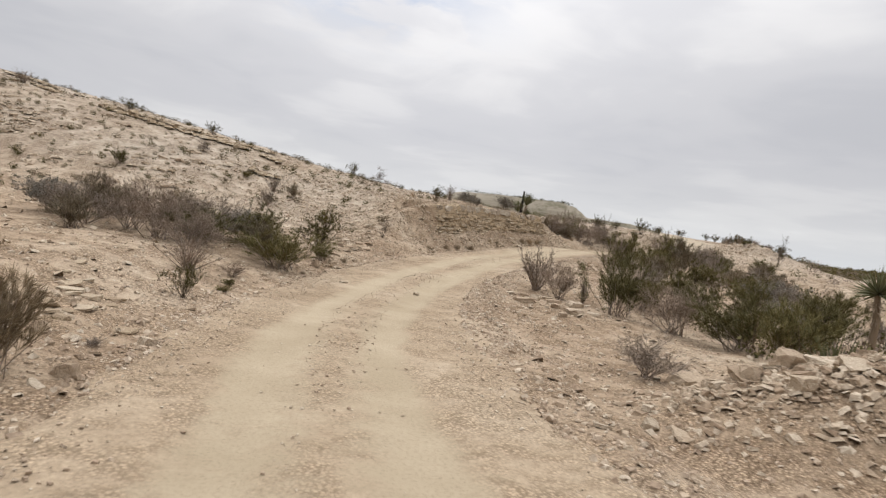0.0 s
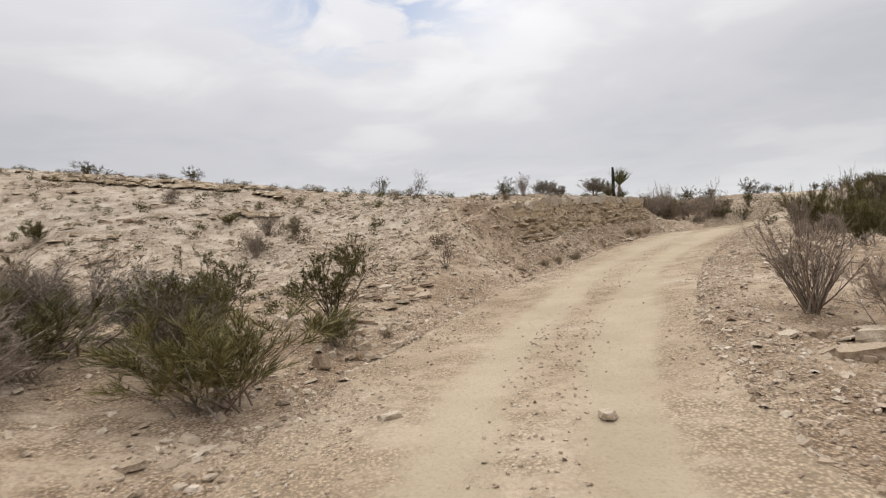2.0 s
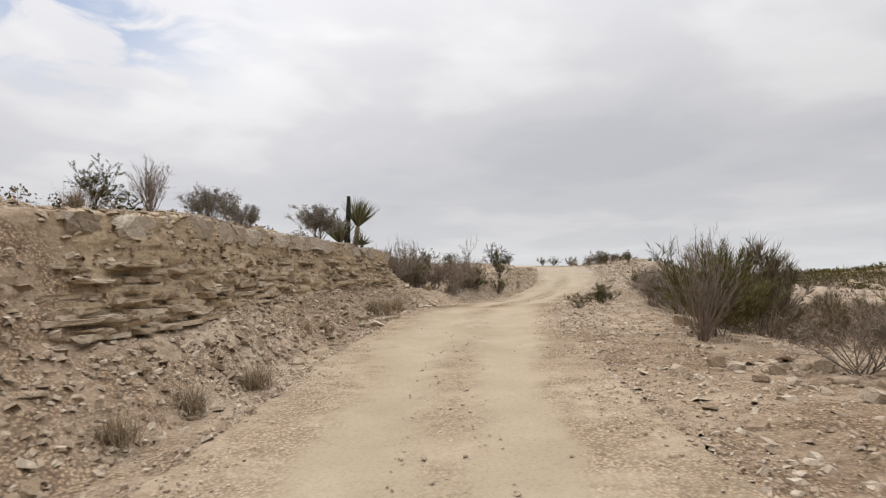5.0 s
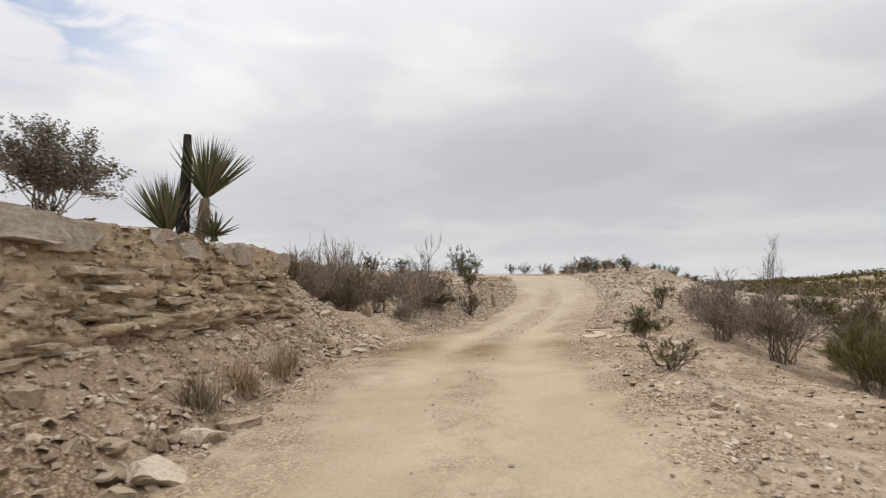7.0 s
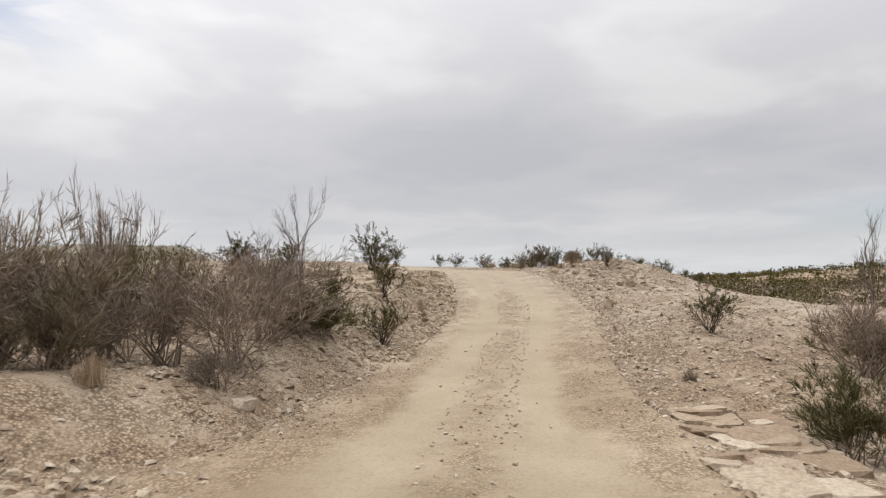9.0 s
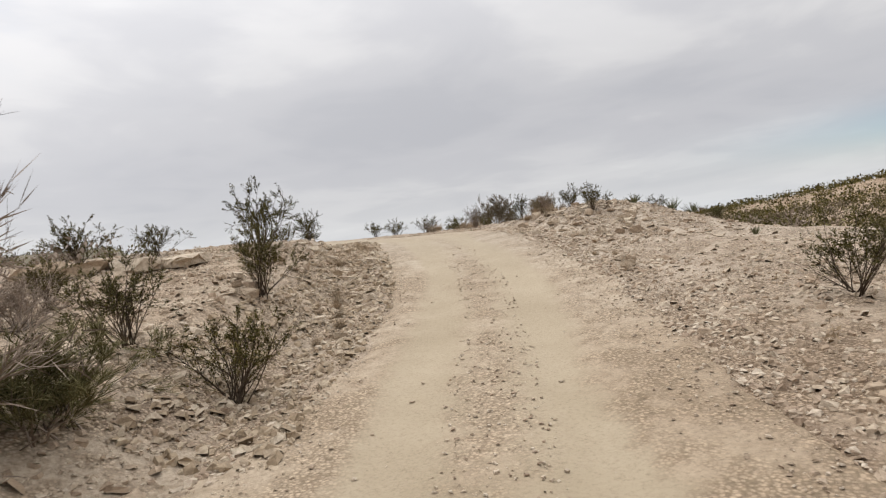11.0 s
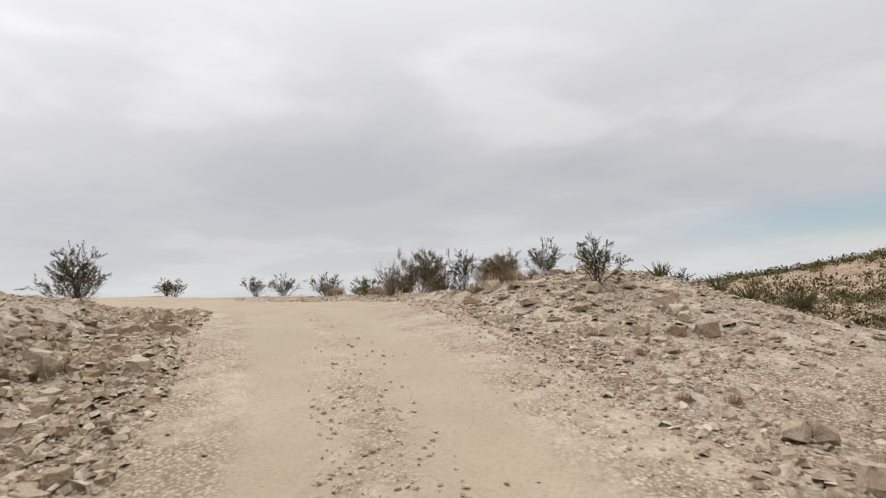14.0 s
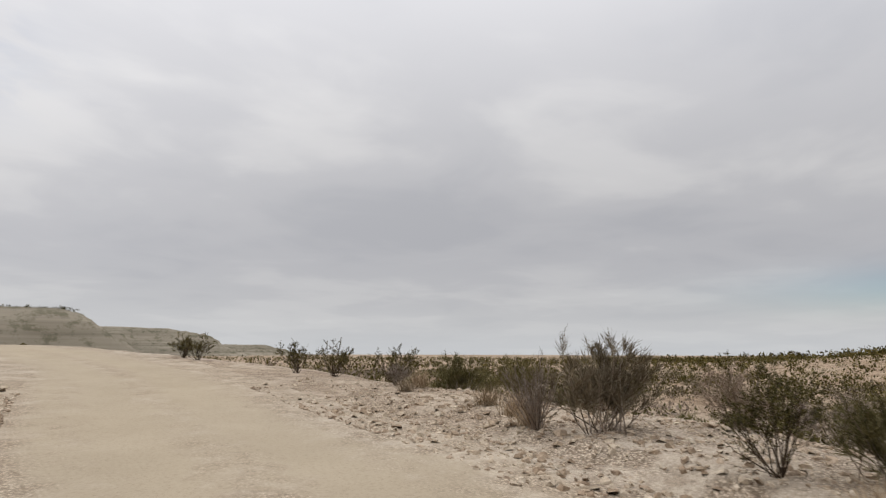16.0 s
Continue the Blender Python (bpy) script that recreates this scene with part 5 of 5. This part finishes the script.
STRATA_SLABS, STRATA_CHUNKS, STRATA_PLATES = recoat(SLABS, CUT_STONE), recoat(CHUNKS, CUT_STONE), recoat(PLATES, CUT_STONE)
SHAPES = {"slab": (SLABS, "limestone_slab", 0.06), "chunk": (CHUNKS, "limestone_rock", 0.15), "plate": (PLATES, "limestone_slab", 0.05),
          "cut_slab": (STRATA_SLABS, "tan_slab", 0.06), "cut_chunk": (STRATA_CHUNKS, "tan_rock", 0.15), "cut_plate": (STRATA_PLATES, "tan_slab", 0.04)}


def rock(x, y, size, shape="slab", turn=0.0, tip=(0, 0), label="pale broken limestone slab lying on gravel", group="loose limestone slabs"):
    r = random.Random(x * 3.1 + y * 9.7)
    meshes, name, lift = SHAPES[shape if isinstance(shape, str) else "chunk" if shape else "slab"]
    ob = new(name, r.choice(meshes))
    ob.matrix_basis = pose(x, y, height_at(x, y) + size * lift, tip[0] + r.uniform(-8, 8), tip[1] + r.uniform(-8, 8), turn or r.uniform(0, 360)) @ Matrix.Diagonal((size, size * r.uniform(0.8, 1.1), size * r.uniform(0.75, 1.1), 1))
    return tagged(ob, label, "rock", group)


rock(4.2, 6.9, .34, True, 20, (0, 0), "pale angular limestone block on the stone heap")
rock(5.9, 9.0, 1.0, False, 160, (8, 6), "long pale limestone slab on the stone heap")
rock(6.6, 9.5, .85, False, 150, (0, 14), "long pale limestone slab on the stone heap")
rock(6.6, 10.2, .45, True, 40, (0, 0), "rounded pale limestone block on the stone heap")
rock(5.1, 11.0, .42, True, 70, (0, 0), "pale angular limestone block on the stone heap")
rock(4.65, 11.0, .88, False, 10, (10, 0), "dark-edged limestone slab on the stone heap")
rock(-3.4, 5.9, .26, True, 10, (0, 0), "small white limestone block on the bank's foot")
for lx, ly, ls, lk, lt in ((2.81, 19.2, .6, "slab", 170), (3.72, 19.5, .52, "slab", 30), (3.73, 18.55, .55, "slab", 60), (4.4, 19.4, .72, "slab", 15), (4.03, 17.95, .58, "slab", 110),
                           (3.66, 17.38, .28, "chunk", 20), (3.63, 20.3, .6, "plate", 150), (3.2, 19.8, .34, "chunk", 75), (4.8, 18.4, .5, "slab", 140), (2.9, 20.4, .3, "slab", 95)):
    rock(lx, ly, ls, lk, lt, (4, 0), "pale limestone slab beside the wand bush")
rock(-0.5, 17.4, .25, False, 100, (0, 0), "flat grey stone lying on the dirt track")
rock(-2.6, 17.8, .26, False, 40)
rock(-3.4, 29.5, .5, False, 120, (0, 4), "pale square limestone block on the bare slope")
rock(-3.3, 29.2, .36, False, 60)
rock(-3.9, 20.1, .36, True, 130, (0, 20), "white limestone block at the green bush's foot")
rock(12.7, 39.0, .62, True, 50, (0, 0), "rounded pale boulder at the track's edge")
rock(13.1, 39.3, .5, True, 130, (0, 0), "rounded pale boulder at the track's edge")
rock(12.4, 38.5, .42, False, 20)
rock(6.0, 42.8, .45, False, 30, (0, 0), "flat tan slab at the rock cut's foot")
rock(5.6, 42.4, .5, False, 100, (12, 0), "flat tan slab at the rock cut's foot")
rock(5.2, 41.4, .6, False, 60, (20, 0), "tan fallen slab at the rock cut's foot")
rock(12.9, 54.1, .5, False, 20, (0, 0), "flat white slab at the hollow's edge")
rock(26.3, 60.2, .27, True, 20, (0, 30), "split pale limestone block on the shoulder")
rock(26.45, 60.05, .25, True, 25, (0, 30), "split pale limestone block on the shoulder")
rock(25.6, 59.6, .3, True, 60)
rock(25.35, 59.35, .28, False, 0)
rock(27.2, 61.5, .22, False, 30)
rock(28.9, 63.2, .32, True, 45)
rock(31.5, 67.3, .4, True, 75)
rock(32.4, 66.3, .34, True, 15)
rock(30.2, 65.4, .4, False, 40)


for lx, ly, ls, lk in ((28.76, 63.37, .34, "slab"), (29.25, 62.82, .26, "chunk"), (29.53, 62.46, .26, "chunk"), (30.82, 63.2, .36, "chunk"), (30.56, 62.88, .3, "chunk"), (29.85, 64.21, .36, "slab"),
                       (30.27, 62.67, .28, "chunk"), (29.78, 62.15, .34, "chunk"), (31.6, 63.4, .34, "chunk"), (30.9, 64.5, .3, "chunk"), (30.4, 64.9, .3, "slab"), (31.1, 62.6, .32, "slab")):
    rock(lx, ly, ls, lk, 0, (6, 4), "tan weathered block on the stony mound", "blocks on the stony mound")


rng = np.random.RandomState(21)
for _ in range(70):
    ls, ld = rng.uniform(65, 80), -rng.uniform(2.0, 3.1)
    lx, ly = np.interp(ls, ALONG, LINE[:, 0]) + np.interp(ls, ALONG, HEAD[:, 1]) * ld, np.interp(ls, ALONG, LINE[:, 1]) - np.interp(ls, ALONG, HEAD[:, 0]) * ld
    rock(lx, ly, 0.08 + 0.28 * rng.uniform() ** 2, ("chunk", "slab", "cut_chunk")[rng.randint(3)], rng.uniform(1, 359), (0, 0), "rounded tan block fallen at the bank's foot", "blocks at the bank's foot")


for lx, ly, ls, lt in ((18.9, 66.0, 1.0, 138), (18.2, 66.6, 1.25, 132), (17.4, 67.3, 1.1, 145), (16.7, 68.0, 1.3, 135)):
    rock(lx, ly, ls, "slab", lt, (3, 0), "long pale caliche ledge jutting from the bank", "bank ledges")


def heap(seed, cx, cy, spread_x, spread_y, count, small, large, turn, label, shapes=("slab", "chunk"), group="heaps of broken limestone", tip=16):
    """Stones strewn round a place, none of them on the track."""
    rng = np.random.RandomState(seed)
    c, sn = math.cos(radians(turn)), math.sin(radians(turn))
    for i in range(count):
        u, v = rng.normal() * spread_x, rng.normal() * spread_y
        size, kind = small + (large - small) * rng.uniform() ** 2, shapes[rng.randint(len(shapes))]
        a, b, e = rng.uniform(1, 359), rng.uniform(-tip, tip), rng.uniform(-tip, tip)
        x, y = cx + u * c - v * sn, cy + u * sn + v * c
        if abs(road_frame(np.array([x]), np.array([y]))[1][0]) > 2.35:
            rock(x, y, size, kind, a, (b, e), label, group)


heap(1, 5.0, 7.7, 1.3, 0.7, 56, .14, .42, 10, "pale broken slab in the roadside stone heap", ("slab", "slab", "chunk", "plate"))
heap(2, 6.6, 28.4, .9, .45, 30, .15, .42, 45, "pale broken slab in a heap at the track's edge", ("slab", "slab", "plate", "chunk"))
heap(19, 7.3, 29.7, 1.7, .32, 70, .14, .46, 62, "pale broken slab along the track's valley edge", ("slab", "slab", "plate", "chunk"))
heap(3, 8.4, 32.5, .5, .4, 14, .15, .40, 45, "pale broken slab in a heap at the track's edge")
heap(4, 3.6, 18.9, 1.1, .6, 22, .14, .38, 120, "pale slab strewn beside the track", ("slab", "plate", "chunk"))
heap(5, -3.9, 25.6, .75, 1.4, 70, .16, .5, 0, "thin flat pale slab stacked on the ledged slope", ("plate",), tip=7)
heap(6, -3.6, 21.2, .6, .9, 34, .10, .34, 0, "pale stone strewn at the slope's foot", ("slab", "plate", "chunk"))
heap(7, 20.9, 64.6, 2.4, .5, 44, .10, .28, 57, "tan stone on the crumbling bank", ("slab", "chunk", "plate"))
heap(8, 31.3, 65.0, 1.3, 1.0, 90, .10, .34, 40, "pale stone on the stony mound", ("slab", "chunk", "plate"))
heap(9, 9.0, 50.9, .7, .7, 30, .13, .42, 40, "tan slab in the debris past the rock cut", ("cut_plate", "cut_slab", "plate"))
heap(10, 31.0, 61.6, 1.3, 1.0, 46, .12, .36, 20, "flat grey-pink slab on the stony mound", ("plate", "slab"))
heap(11, 3.6, 38.9, 2.2, .3, 30, .10, .30, 62, "tan fallen block below the rock cut", ("cut_plate", "cut_slab", "cut_chunk"), "fallen blocks below the cut", 20)
heap(14, 7.8, 49.4, .9, .7, 60, .1, .36, 50, "tan slab on the crumbling end of the rock cut", ("cut_plate", "cut_plate", "plate", "cut_slab"))
heap(13, 5.0, 7.6, 1.2, .8, 80, .08, .22, 10, "small pale stone in the roadside stone heap", ("slab", "plate", "chunk"))
heap(15, 23.4, 68.0, 1.6, .5, 60, .08, .26, 60, "tan stone on the crumbling bank", ("slab", "plate", "chunk"))
heap(16, -5.2, 8.9, .9, .35, 34, .12, .38, 110, "rust-tinted ledge stone in the near bank", ("cut_plate", "cut_slab", "cut_plate"), "rusty ledge stones", 8)
heap(17, -3.7, 6.6, .5, .9, 30, .07, .26, 0, "pale stone strewn at the near bank's foot", ("slab", "plate", "chunk"))
heap(18, -4.0, 16.4, .5, 1.0, 40, .07, .24, 0, "pale stone strewn at the gully's edge", ("slab", "plate"))
heap(20, 23.4, 67.1, 2.4, .32, 120, .08, .32, 53, "rust-tan block in the crumbling bank", ("cut_slab", "cut_chunk", "slab", "chunk"), "blocks in the crumbling bank", 20)
heap(12, 17.4, 61.3, .9, 1.4, 36, .10, .3, -30, "pale stone strewn on the bank's slope", ("slab", "plate", "chunk"))


# ledge pieces of the rock cut
def along_cut(s, a):
    i = np.interp(s, ALONG, np.arange(len(ALONG)))
    k = int(i)
    return LINE[k, 0] - HEAD[k, 1] * a, LINE[k, 1] + HEAD[k, 0] * a, LINE[k, 2], math.degrees(math.atan2(HEAD[k, 1], HEAD[k, 0]))


def cut_piece(name, me, s, a, h, size, tilt):
    x, y, z, turn = along_cut(s, a)
    ob = new(name, me)
    ob.matrix_basis = pose(x, y, z + h, tilt, 0, turn + random.uniform(-14, 14)) @ Matrix.Diagonal((*size, 1))
    ob.parent = cut
    return ob


def swing(s):
    return float(bow(np.array([s]))[0])


CAP_CHUNKS = recoat(CHUNKS, CAP_STONE)
random.seed(12)
at_s = 33.6
while at_s < 50.4:
    ln = random.uniform(0.35, 1.15)
    lip = np.interp(at_s, LIP_KEYS, LIP) - float(road_level(at_s))
    cut_piece("cap_block", random.choice(CAP_CHUNKS), at_s + ln / 2, 4.29 + 1.3 * float(batter(at_s)) + swing(at_s) + random.uniform(-.06, .08), lip - .16 + random.uniform(-.04, .03), (ln * 1.2, .62, random.uniform(.44, .62)), random.uniform(-4, 4))
    at_s += ln * random.uniform(.92, 1.2)
for _ in range(290):
    h = random.choice((.80, .84, .88, .92, 1.0, 1.06, 1.14, 1.20, 1.26, 1.34, 1.48, 1.66)) + random.uniform(-.02, .02)
    at_s = random.uniform(33.0, 50.4)
    depth = random.uniform(.30, .5)
    cut_piece("ledge_slab", random.choice(STRATA_SLABS), at_s, 3.72 + 0.5 * depth + (0.28 + float(batter(at_s))) * (h - 0.95) + swing(at_s) + random.uniform(-.14, .04), h, (random.uniform(.25, .95), depth, random.uniform(.16, .42)), random.uniform(-9, 9))
rng = np.random.RandomState(19)
picks = np.argwhere((cut_rubble > 0.7) & (cut_w > 0.25))
for i, j in picks[rng.choice(len(picks), 150)]:
    ob = new("fallen_slab", STRATA_SLABS[rng.randint(6)] if rng.uniform() < 0.75 else STRATA_CHUNKS[rng.randint(6)])
    size = 0.10 + 0.26 * rng.uniform() ** 2
    ob.matrix_basis = pose(cut_x[i, j], cut_y[i, j], cut_z[i, j] + size * 0.08, rng.uniform(-28, 28), rng.uniform(-28, 28), rng.uniform(0, 360)) @ Matrix.Diagonal((size, size * 0.8, size * rng.uniform(.6, 1), 1))
    ob.parent = cut


# ---- gravel and stones past counting ----
def stone_field(name, x, y, z, size, seed, material, label, flat=(0.25, 0.6), tilt=0.35, worn=False):
    """Angular chips joined into one mesh; worn ones have six sides and a bevelled rim."""
    rng = np.random.RandomState(seed)
    n = len(x)
    if worn:
        a = np.arange(6) * np.pi / 3
        ring = np.stack([np.cos(a), np.sin(a)], -1)
        form = np.vstack([np.c_[ring * 0.46, np.full(6, -0.5)], np.c_[ring * 0.54, np.full(6, 0.15)], np.c_[ring * 0.40, np.full(6, 0.5)]])
        f = [(i, (i + 1) % 6, 6 + (i + 1) % 6, 6 + i) for i in range(6)] + [(6 + i, 6 + (i + 1) % 6, 12 + (i + 1) % 6, 12 + i) for i in range(6)] + [(12, 13, 14, 15), (12, 15, 16, 17)]
        v = form[None] + rng.uniform(-0.11, 0.11, (n, 18, 3)) * (1, 1, 0.8)
    else:
        form = np.array([(-1, -1, -1), (1, -1, -1), (1, 1, -1), (-1, 1, -1), (-.7, -.7, 1), (.7, -.7, 1), (.7, .7, 1), (-.7, .7, 1)], float) * 0.5
        f = [(4, 5, 6, 7), (0, 1, 5, 4), (1, 2, 6, 5), (2, 3, 7, 6), (3, 0, 4, 7)]
        v = form[None] + rng.uniform(-0.2, 0.2, (n, 8, 3))
    v *= np.stack([size, size * rng.uniform(0.5, 0.95, n), size * rng.uniform(flat[0], flat[1], n)], -1)[:, None]
    tx, ty, tz = rng.normal(size=n) * tilt, rng.normal(size=n) * tilt, rng.uniform(0, 2 * np.pi, n)
    for (i, j), a in (((1, 2), tx), ((2, 0), ty), ((0, 1), tz)):
        c, sn = np.cos(a)[:, None], np.sin(a)[:, None]
        p, q = v[:, :, i].copy(), v[:, :, j].copy()
        v[:, :, i], v[:, :, j] = p * c - q * sn, p * sn + q * c
    v += np.stack([x, y, z + size * 0.08], -1)[:, None]
    f = (np.array(f)[None] + len(form) * np.arange(n)[:, None, None]).reshape(-1, 4)
    ob = new(name, quads(name, v.reshape(-1, 3), f, material, True))
    return tagged(ob, label, "stones", kind="stuff")


def cut_chips():
    """Rubble lying on the apron and small chips on the ledges of the cut."""
    rng = np.random.RandomState(65)
    for name, chosen, count, lo, hi, material, label in (
            ("cut_rubble", (cut_rubble > 0.6) & (cut_w > 0.05), 13000, .03, .13, LIMESTONE, "broken stones covering the cut's debris apron"),
            ("cut_chips", (cut_rubble < 0.4) & (cut_w > 0.5), 3500, .03, .12, CUT_STONE, "small broken chips sticking out of the ledges")):
        picks = np.argwhere(chosen)
        picks = picks[rng.choice(len(picks), count)]
        x, y, z = (g[picks[:, 0], picks[:, 1]] for g in (cut_x, cut_y, cut_z))
        x, y = x + rng.uniform(-.05, .05, count), y + rng.uniform(-.05, .05, count)
        stone_field(name, x, y, z, lo + (hi - lo) * rng.uniform(0, 1, count) ** 2.6, 66, material, label, (0.22, 0.5), 0.35)


def along_track(seed, count, s_lo, s_hi, d_lo, d_hi, power):
    """Places beside the track, thinning outwards."""
    rng = np.random.RandomState(seed)
    s = rng.uniform(s_lo, s_hi, count)
    d = (d_lo + (d_hi - d_lo) * rng.uniform(0, 1, count) ** power)
    d *= np.where(rng.uniform(size=count) < 0.5, -1, 1)
    cx, cy = np.interp(s, ALONG, LINE[:, 0]), np.interp(s, ALONG, LINE[:, 1])
    hx, hy = np.interp(s, ALONG, HEAD[:, 0]), np.interp(s, ALONG, HEAD[:, 1])
    x, y = cx + hy * d, cy - hx * d
    keep = vnoise(x / 2.6, y / 2.6, seed + 60, 3) > rng.uniform(-0.6, 0.3, count)
    keep &= ~((d < -2.6) & (d > -4.6) & (s > 30) & (s < 48.5))
    return x[keep], y[keep], s[keep], d[keep], rng


cut_chips()
rng = np.random.RandomState(58)
x, y = 5.0 + 1.25 * rng.normal(size=2600), 7.6 + 0.85 * rng.normal(size=2600)
off = np.abs(road_frame(x, y)[1]) > 2.5
x, y = x[off], y[off]
stone_field("heap_chips", x, y, terrain(x, y), 0.04 + 0.12 * rng.uniform(0, 1, len(x)) ** 2, 59, LIMESTONE, "small broken limestone covering the roadside stone heap", (0.2, 0.45), 0.3)
x, y, s, d, rng = along_track(61, 50000, -1, 90, 2.2, 9, 1.9)
stone_field("roadside_gravel", x, y, terrain(x, y), 0.025 + 0.085 * rng.uniform(0, 1, len(x)) ** 3, 62, GRAVEL, "pale angular limestone gravel beside the track")
x, y, s, d, rng = along_track(71, 15000, -1, 92, 2.5, 18, 1.4)
stone_field("roadside_stones", x, y, terrain(x, y), 0.05 + 0.14 * rng.uniform(0, 1, len(x)) ** 3.6, 72, LIMESTONE, "scattered flat limestone pieces on the slopes", (0.22, 0.45), 0.38)
x, y, s, d, rng = along_track(75, 24000, 56, 88, 2.5, 8, 1.3)
stone_field("bank_stones", x, y, terrain(x, y), 0.03 + 0.10 * rng.uniform(0, 1, len(x)) ** 3.4, 76, LIMESTONE, "pale broken stones covering the banks below the crest", (0.25, 0.5), 0.42)
rng = np.random.RandomState(78)
s, d = rng.uniform(61, 81, 5200), -1.8 - 1.9 * rng.uniform(0, 1, 5200)
x, y = np.interp(s, ALONG, LINE[:, 0]) + np.interp(s, ALONG, HEAD[:, 1]) * d, np.interp(s, ALONG, LINE[:, 1]) - np.interp(s, ALONG, HEAD[:, 0]) * d
stone_field("bank_foot_stones", x, y, terrain(x, y) + 0.01, 0.025 + 0.12 * rng.uniform(0, 1, len(x)) ** 3, 79, CUT_STONE, "rust-tan rubble strewn along the foot of the bank", (0.25, 0.55), 0.4)
x, y, s, d, rng = along_track(81, 96000, -1, 78, 0.0, 3.3, 1.0)
a = np.abs(d - 0.28 * smooth((s - 12) / 6) * smooth((34 - s) / 8))
thick = np.where(a < 0.5, 0.55, np.where(a < 1.35, 0.02, 0.02 + smooth((a - 1.3) / 0.7) * 0.9)) * (1 - 0.75 * np.maximum(smooth((s - 34) / 5) * smooth((58 - s) / 5), 1.3 * smooth((s - 71) / 5)) * (a < 1.9))
kept = rng.uniform(size=len(a)) < thick
x, y, s, d = x[kept], y[kept], s[kept], d[kept]
size = 0.010 + 0.036 * rng.uniform(0, 1, len(x)) ** 2.6
top = np.maximum(road_level(s) + track_relief(s, d)[0], np.where(np.abs(d) > 2.0, terrain(x, y), -9))
stone_field("track_gravel", x, y, top + 0.16 * size + 0.003, size, 82, GRAVEL, "loose gravel between and beside the wheel ruts", (0.2, 0.42), 0.22)


def hill_ledges():
    """Broken ledge stones where the hill steps up."""
    rng = np.random.RandomState(91)
    x, y = rng.uniform(-36, 6, 30000), rng.uniform(22, 58, 30000)
    s, d = road_frame(x, y)
    h = terrain(x, y, (s, d))
    up = terrain(x - 0.14, y + 0.27, road_frame(x - 0.14, y + 0.27)) - h
    keep = (d < -5) & (s > 18) & (s < 54) & (up > 0.125) & (vnoise(x / 5, y / 5, 93, 2) > 0.05)
    x, y, h = x[keep], y[keep], h[keep]
    stone_field("ledge_rubble", x, y, h, 0.10 + 0.34 * rng.uniform(0, 1, len(x)) ** 2.4, 92, LIMESTONE, "broken ledge stones stepping up the hill", (0.16, 0.34), 0.1)


hill_ledges()


def rim_ledge():
    """Thin broken ledges under the hill's skyline and one more band lower down."""
    rng = np.random.RandomState(99)
    x = rng.uniform(-34, -9.5, 1300)
    toe = np.maximum(np.minimum(26.0, 25.9 + 0.5 * (x + 9)), 8 + 0.25 * (x + 40))
    top = 3.15 + 0.175 * np.clip(-x - 1, 0, 60)
    band = rng.randint(0, 3, len(x))
    y = toe + (top - np.array([0.25, 0.6, 1.7])[band] - 0.3) / 0.27 + 0.9 * vnoise(x / 3, x * 0, 401, 3) + rng.normal(size=len(x)) * 0.12
    keep = vnoise(x / 2.5, band * 7.0, 403, 2) > np.array([-0.35, -0.05, 0.15])[band]
    x, y = x[keep], y[keep]
    stone_field("rim_ledge", x, y, terrain(x, y) + 0.07, 0.2 + 0.42 * rng.uniform(0, 1, len(x)) ** 2, 98, CUT_STONE, "thin broken ledges below the hill's skyline", (0.16, 0.28), 0.06)


rim_ledge()
x, y, z, s, d = scatter(95, 11000, lambda x, y, s, d: (d < -5) & (d > -36) & (s > 2) & (s < 58), (-38, 0), (10, 62))
stone_field("hill_stones", x, y, z, 0.06 + 0.2 * np.random.RandomState(96).uniform(0, 1, len(x)) ** 3, 97, LIMESTONE, "small pale stones strewn over the hill", (0.2, 0.5), 0.2)


rng = np.random.RandomState(103)
s, d = rng.uniform(19, 37, 15000), -4.0 - 12.0 * rng.uniform(0, 1, 15000) ** 1.3
hx, hy = np.interp(s, ALONG, HEAD[:, 0]), np.interp(s, ALONG, HEAD[:, 1])
x, y = np.interp(s, ALONG, LINE[:, 0]) + hy * d, np.interp(s, ALONG, LINE[:, 1]) - hx * d
keep = (vnoise(x / 2.2, y / 2.2, 104, 3) > rng.uniform(-0.7, 0.25, len(x))) & ~((s > 29) & (d > -6))
x, y = x[keep], y[keep]
stone_field("slope_stones", x, y, terrain(x, y), 0.035 + 0.13 * rng.uniform(0, 1, len(x)) ** 3, 105, LIMESTONE, "small broken stones covering the slope beside the track", (0.2, 0.42), 0.3)


def flat_ledge():
    """Bare bedrock plates beside the wet crossing."""
    rng = np.random.RandomState(15)
    for i in range(22):
        u, v = rng.uniform(-1.5, 1.5), rng.normal() * 0.35
        x, y = 16.8 + u * 0.79 + v * 0.61, 49.8 + u * 0.61 - v * 0.79
        if road_frame(np.array([x]), np.array([y]))[1][0] > 2.2:
            rock(x, y, rng.uniform(.4, .95), "plate", rng.uniform(30, 70), (0, 0), "flat bare bedrock slab beside the crossing", "bedrock slabs beside the crossing").location.z -= 0.03


flat_ledge()
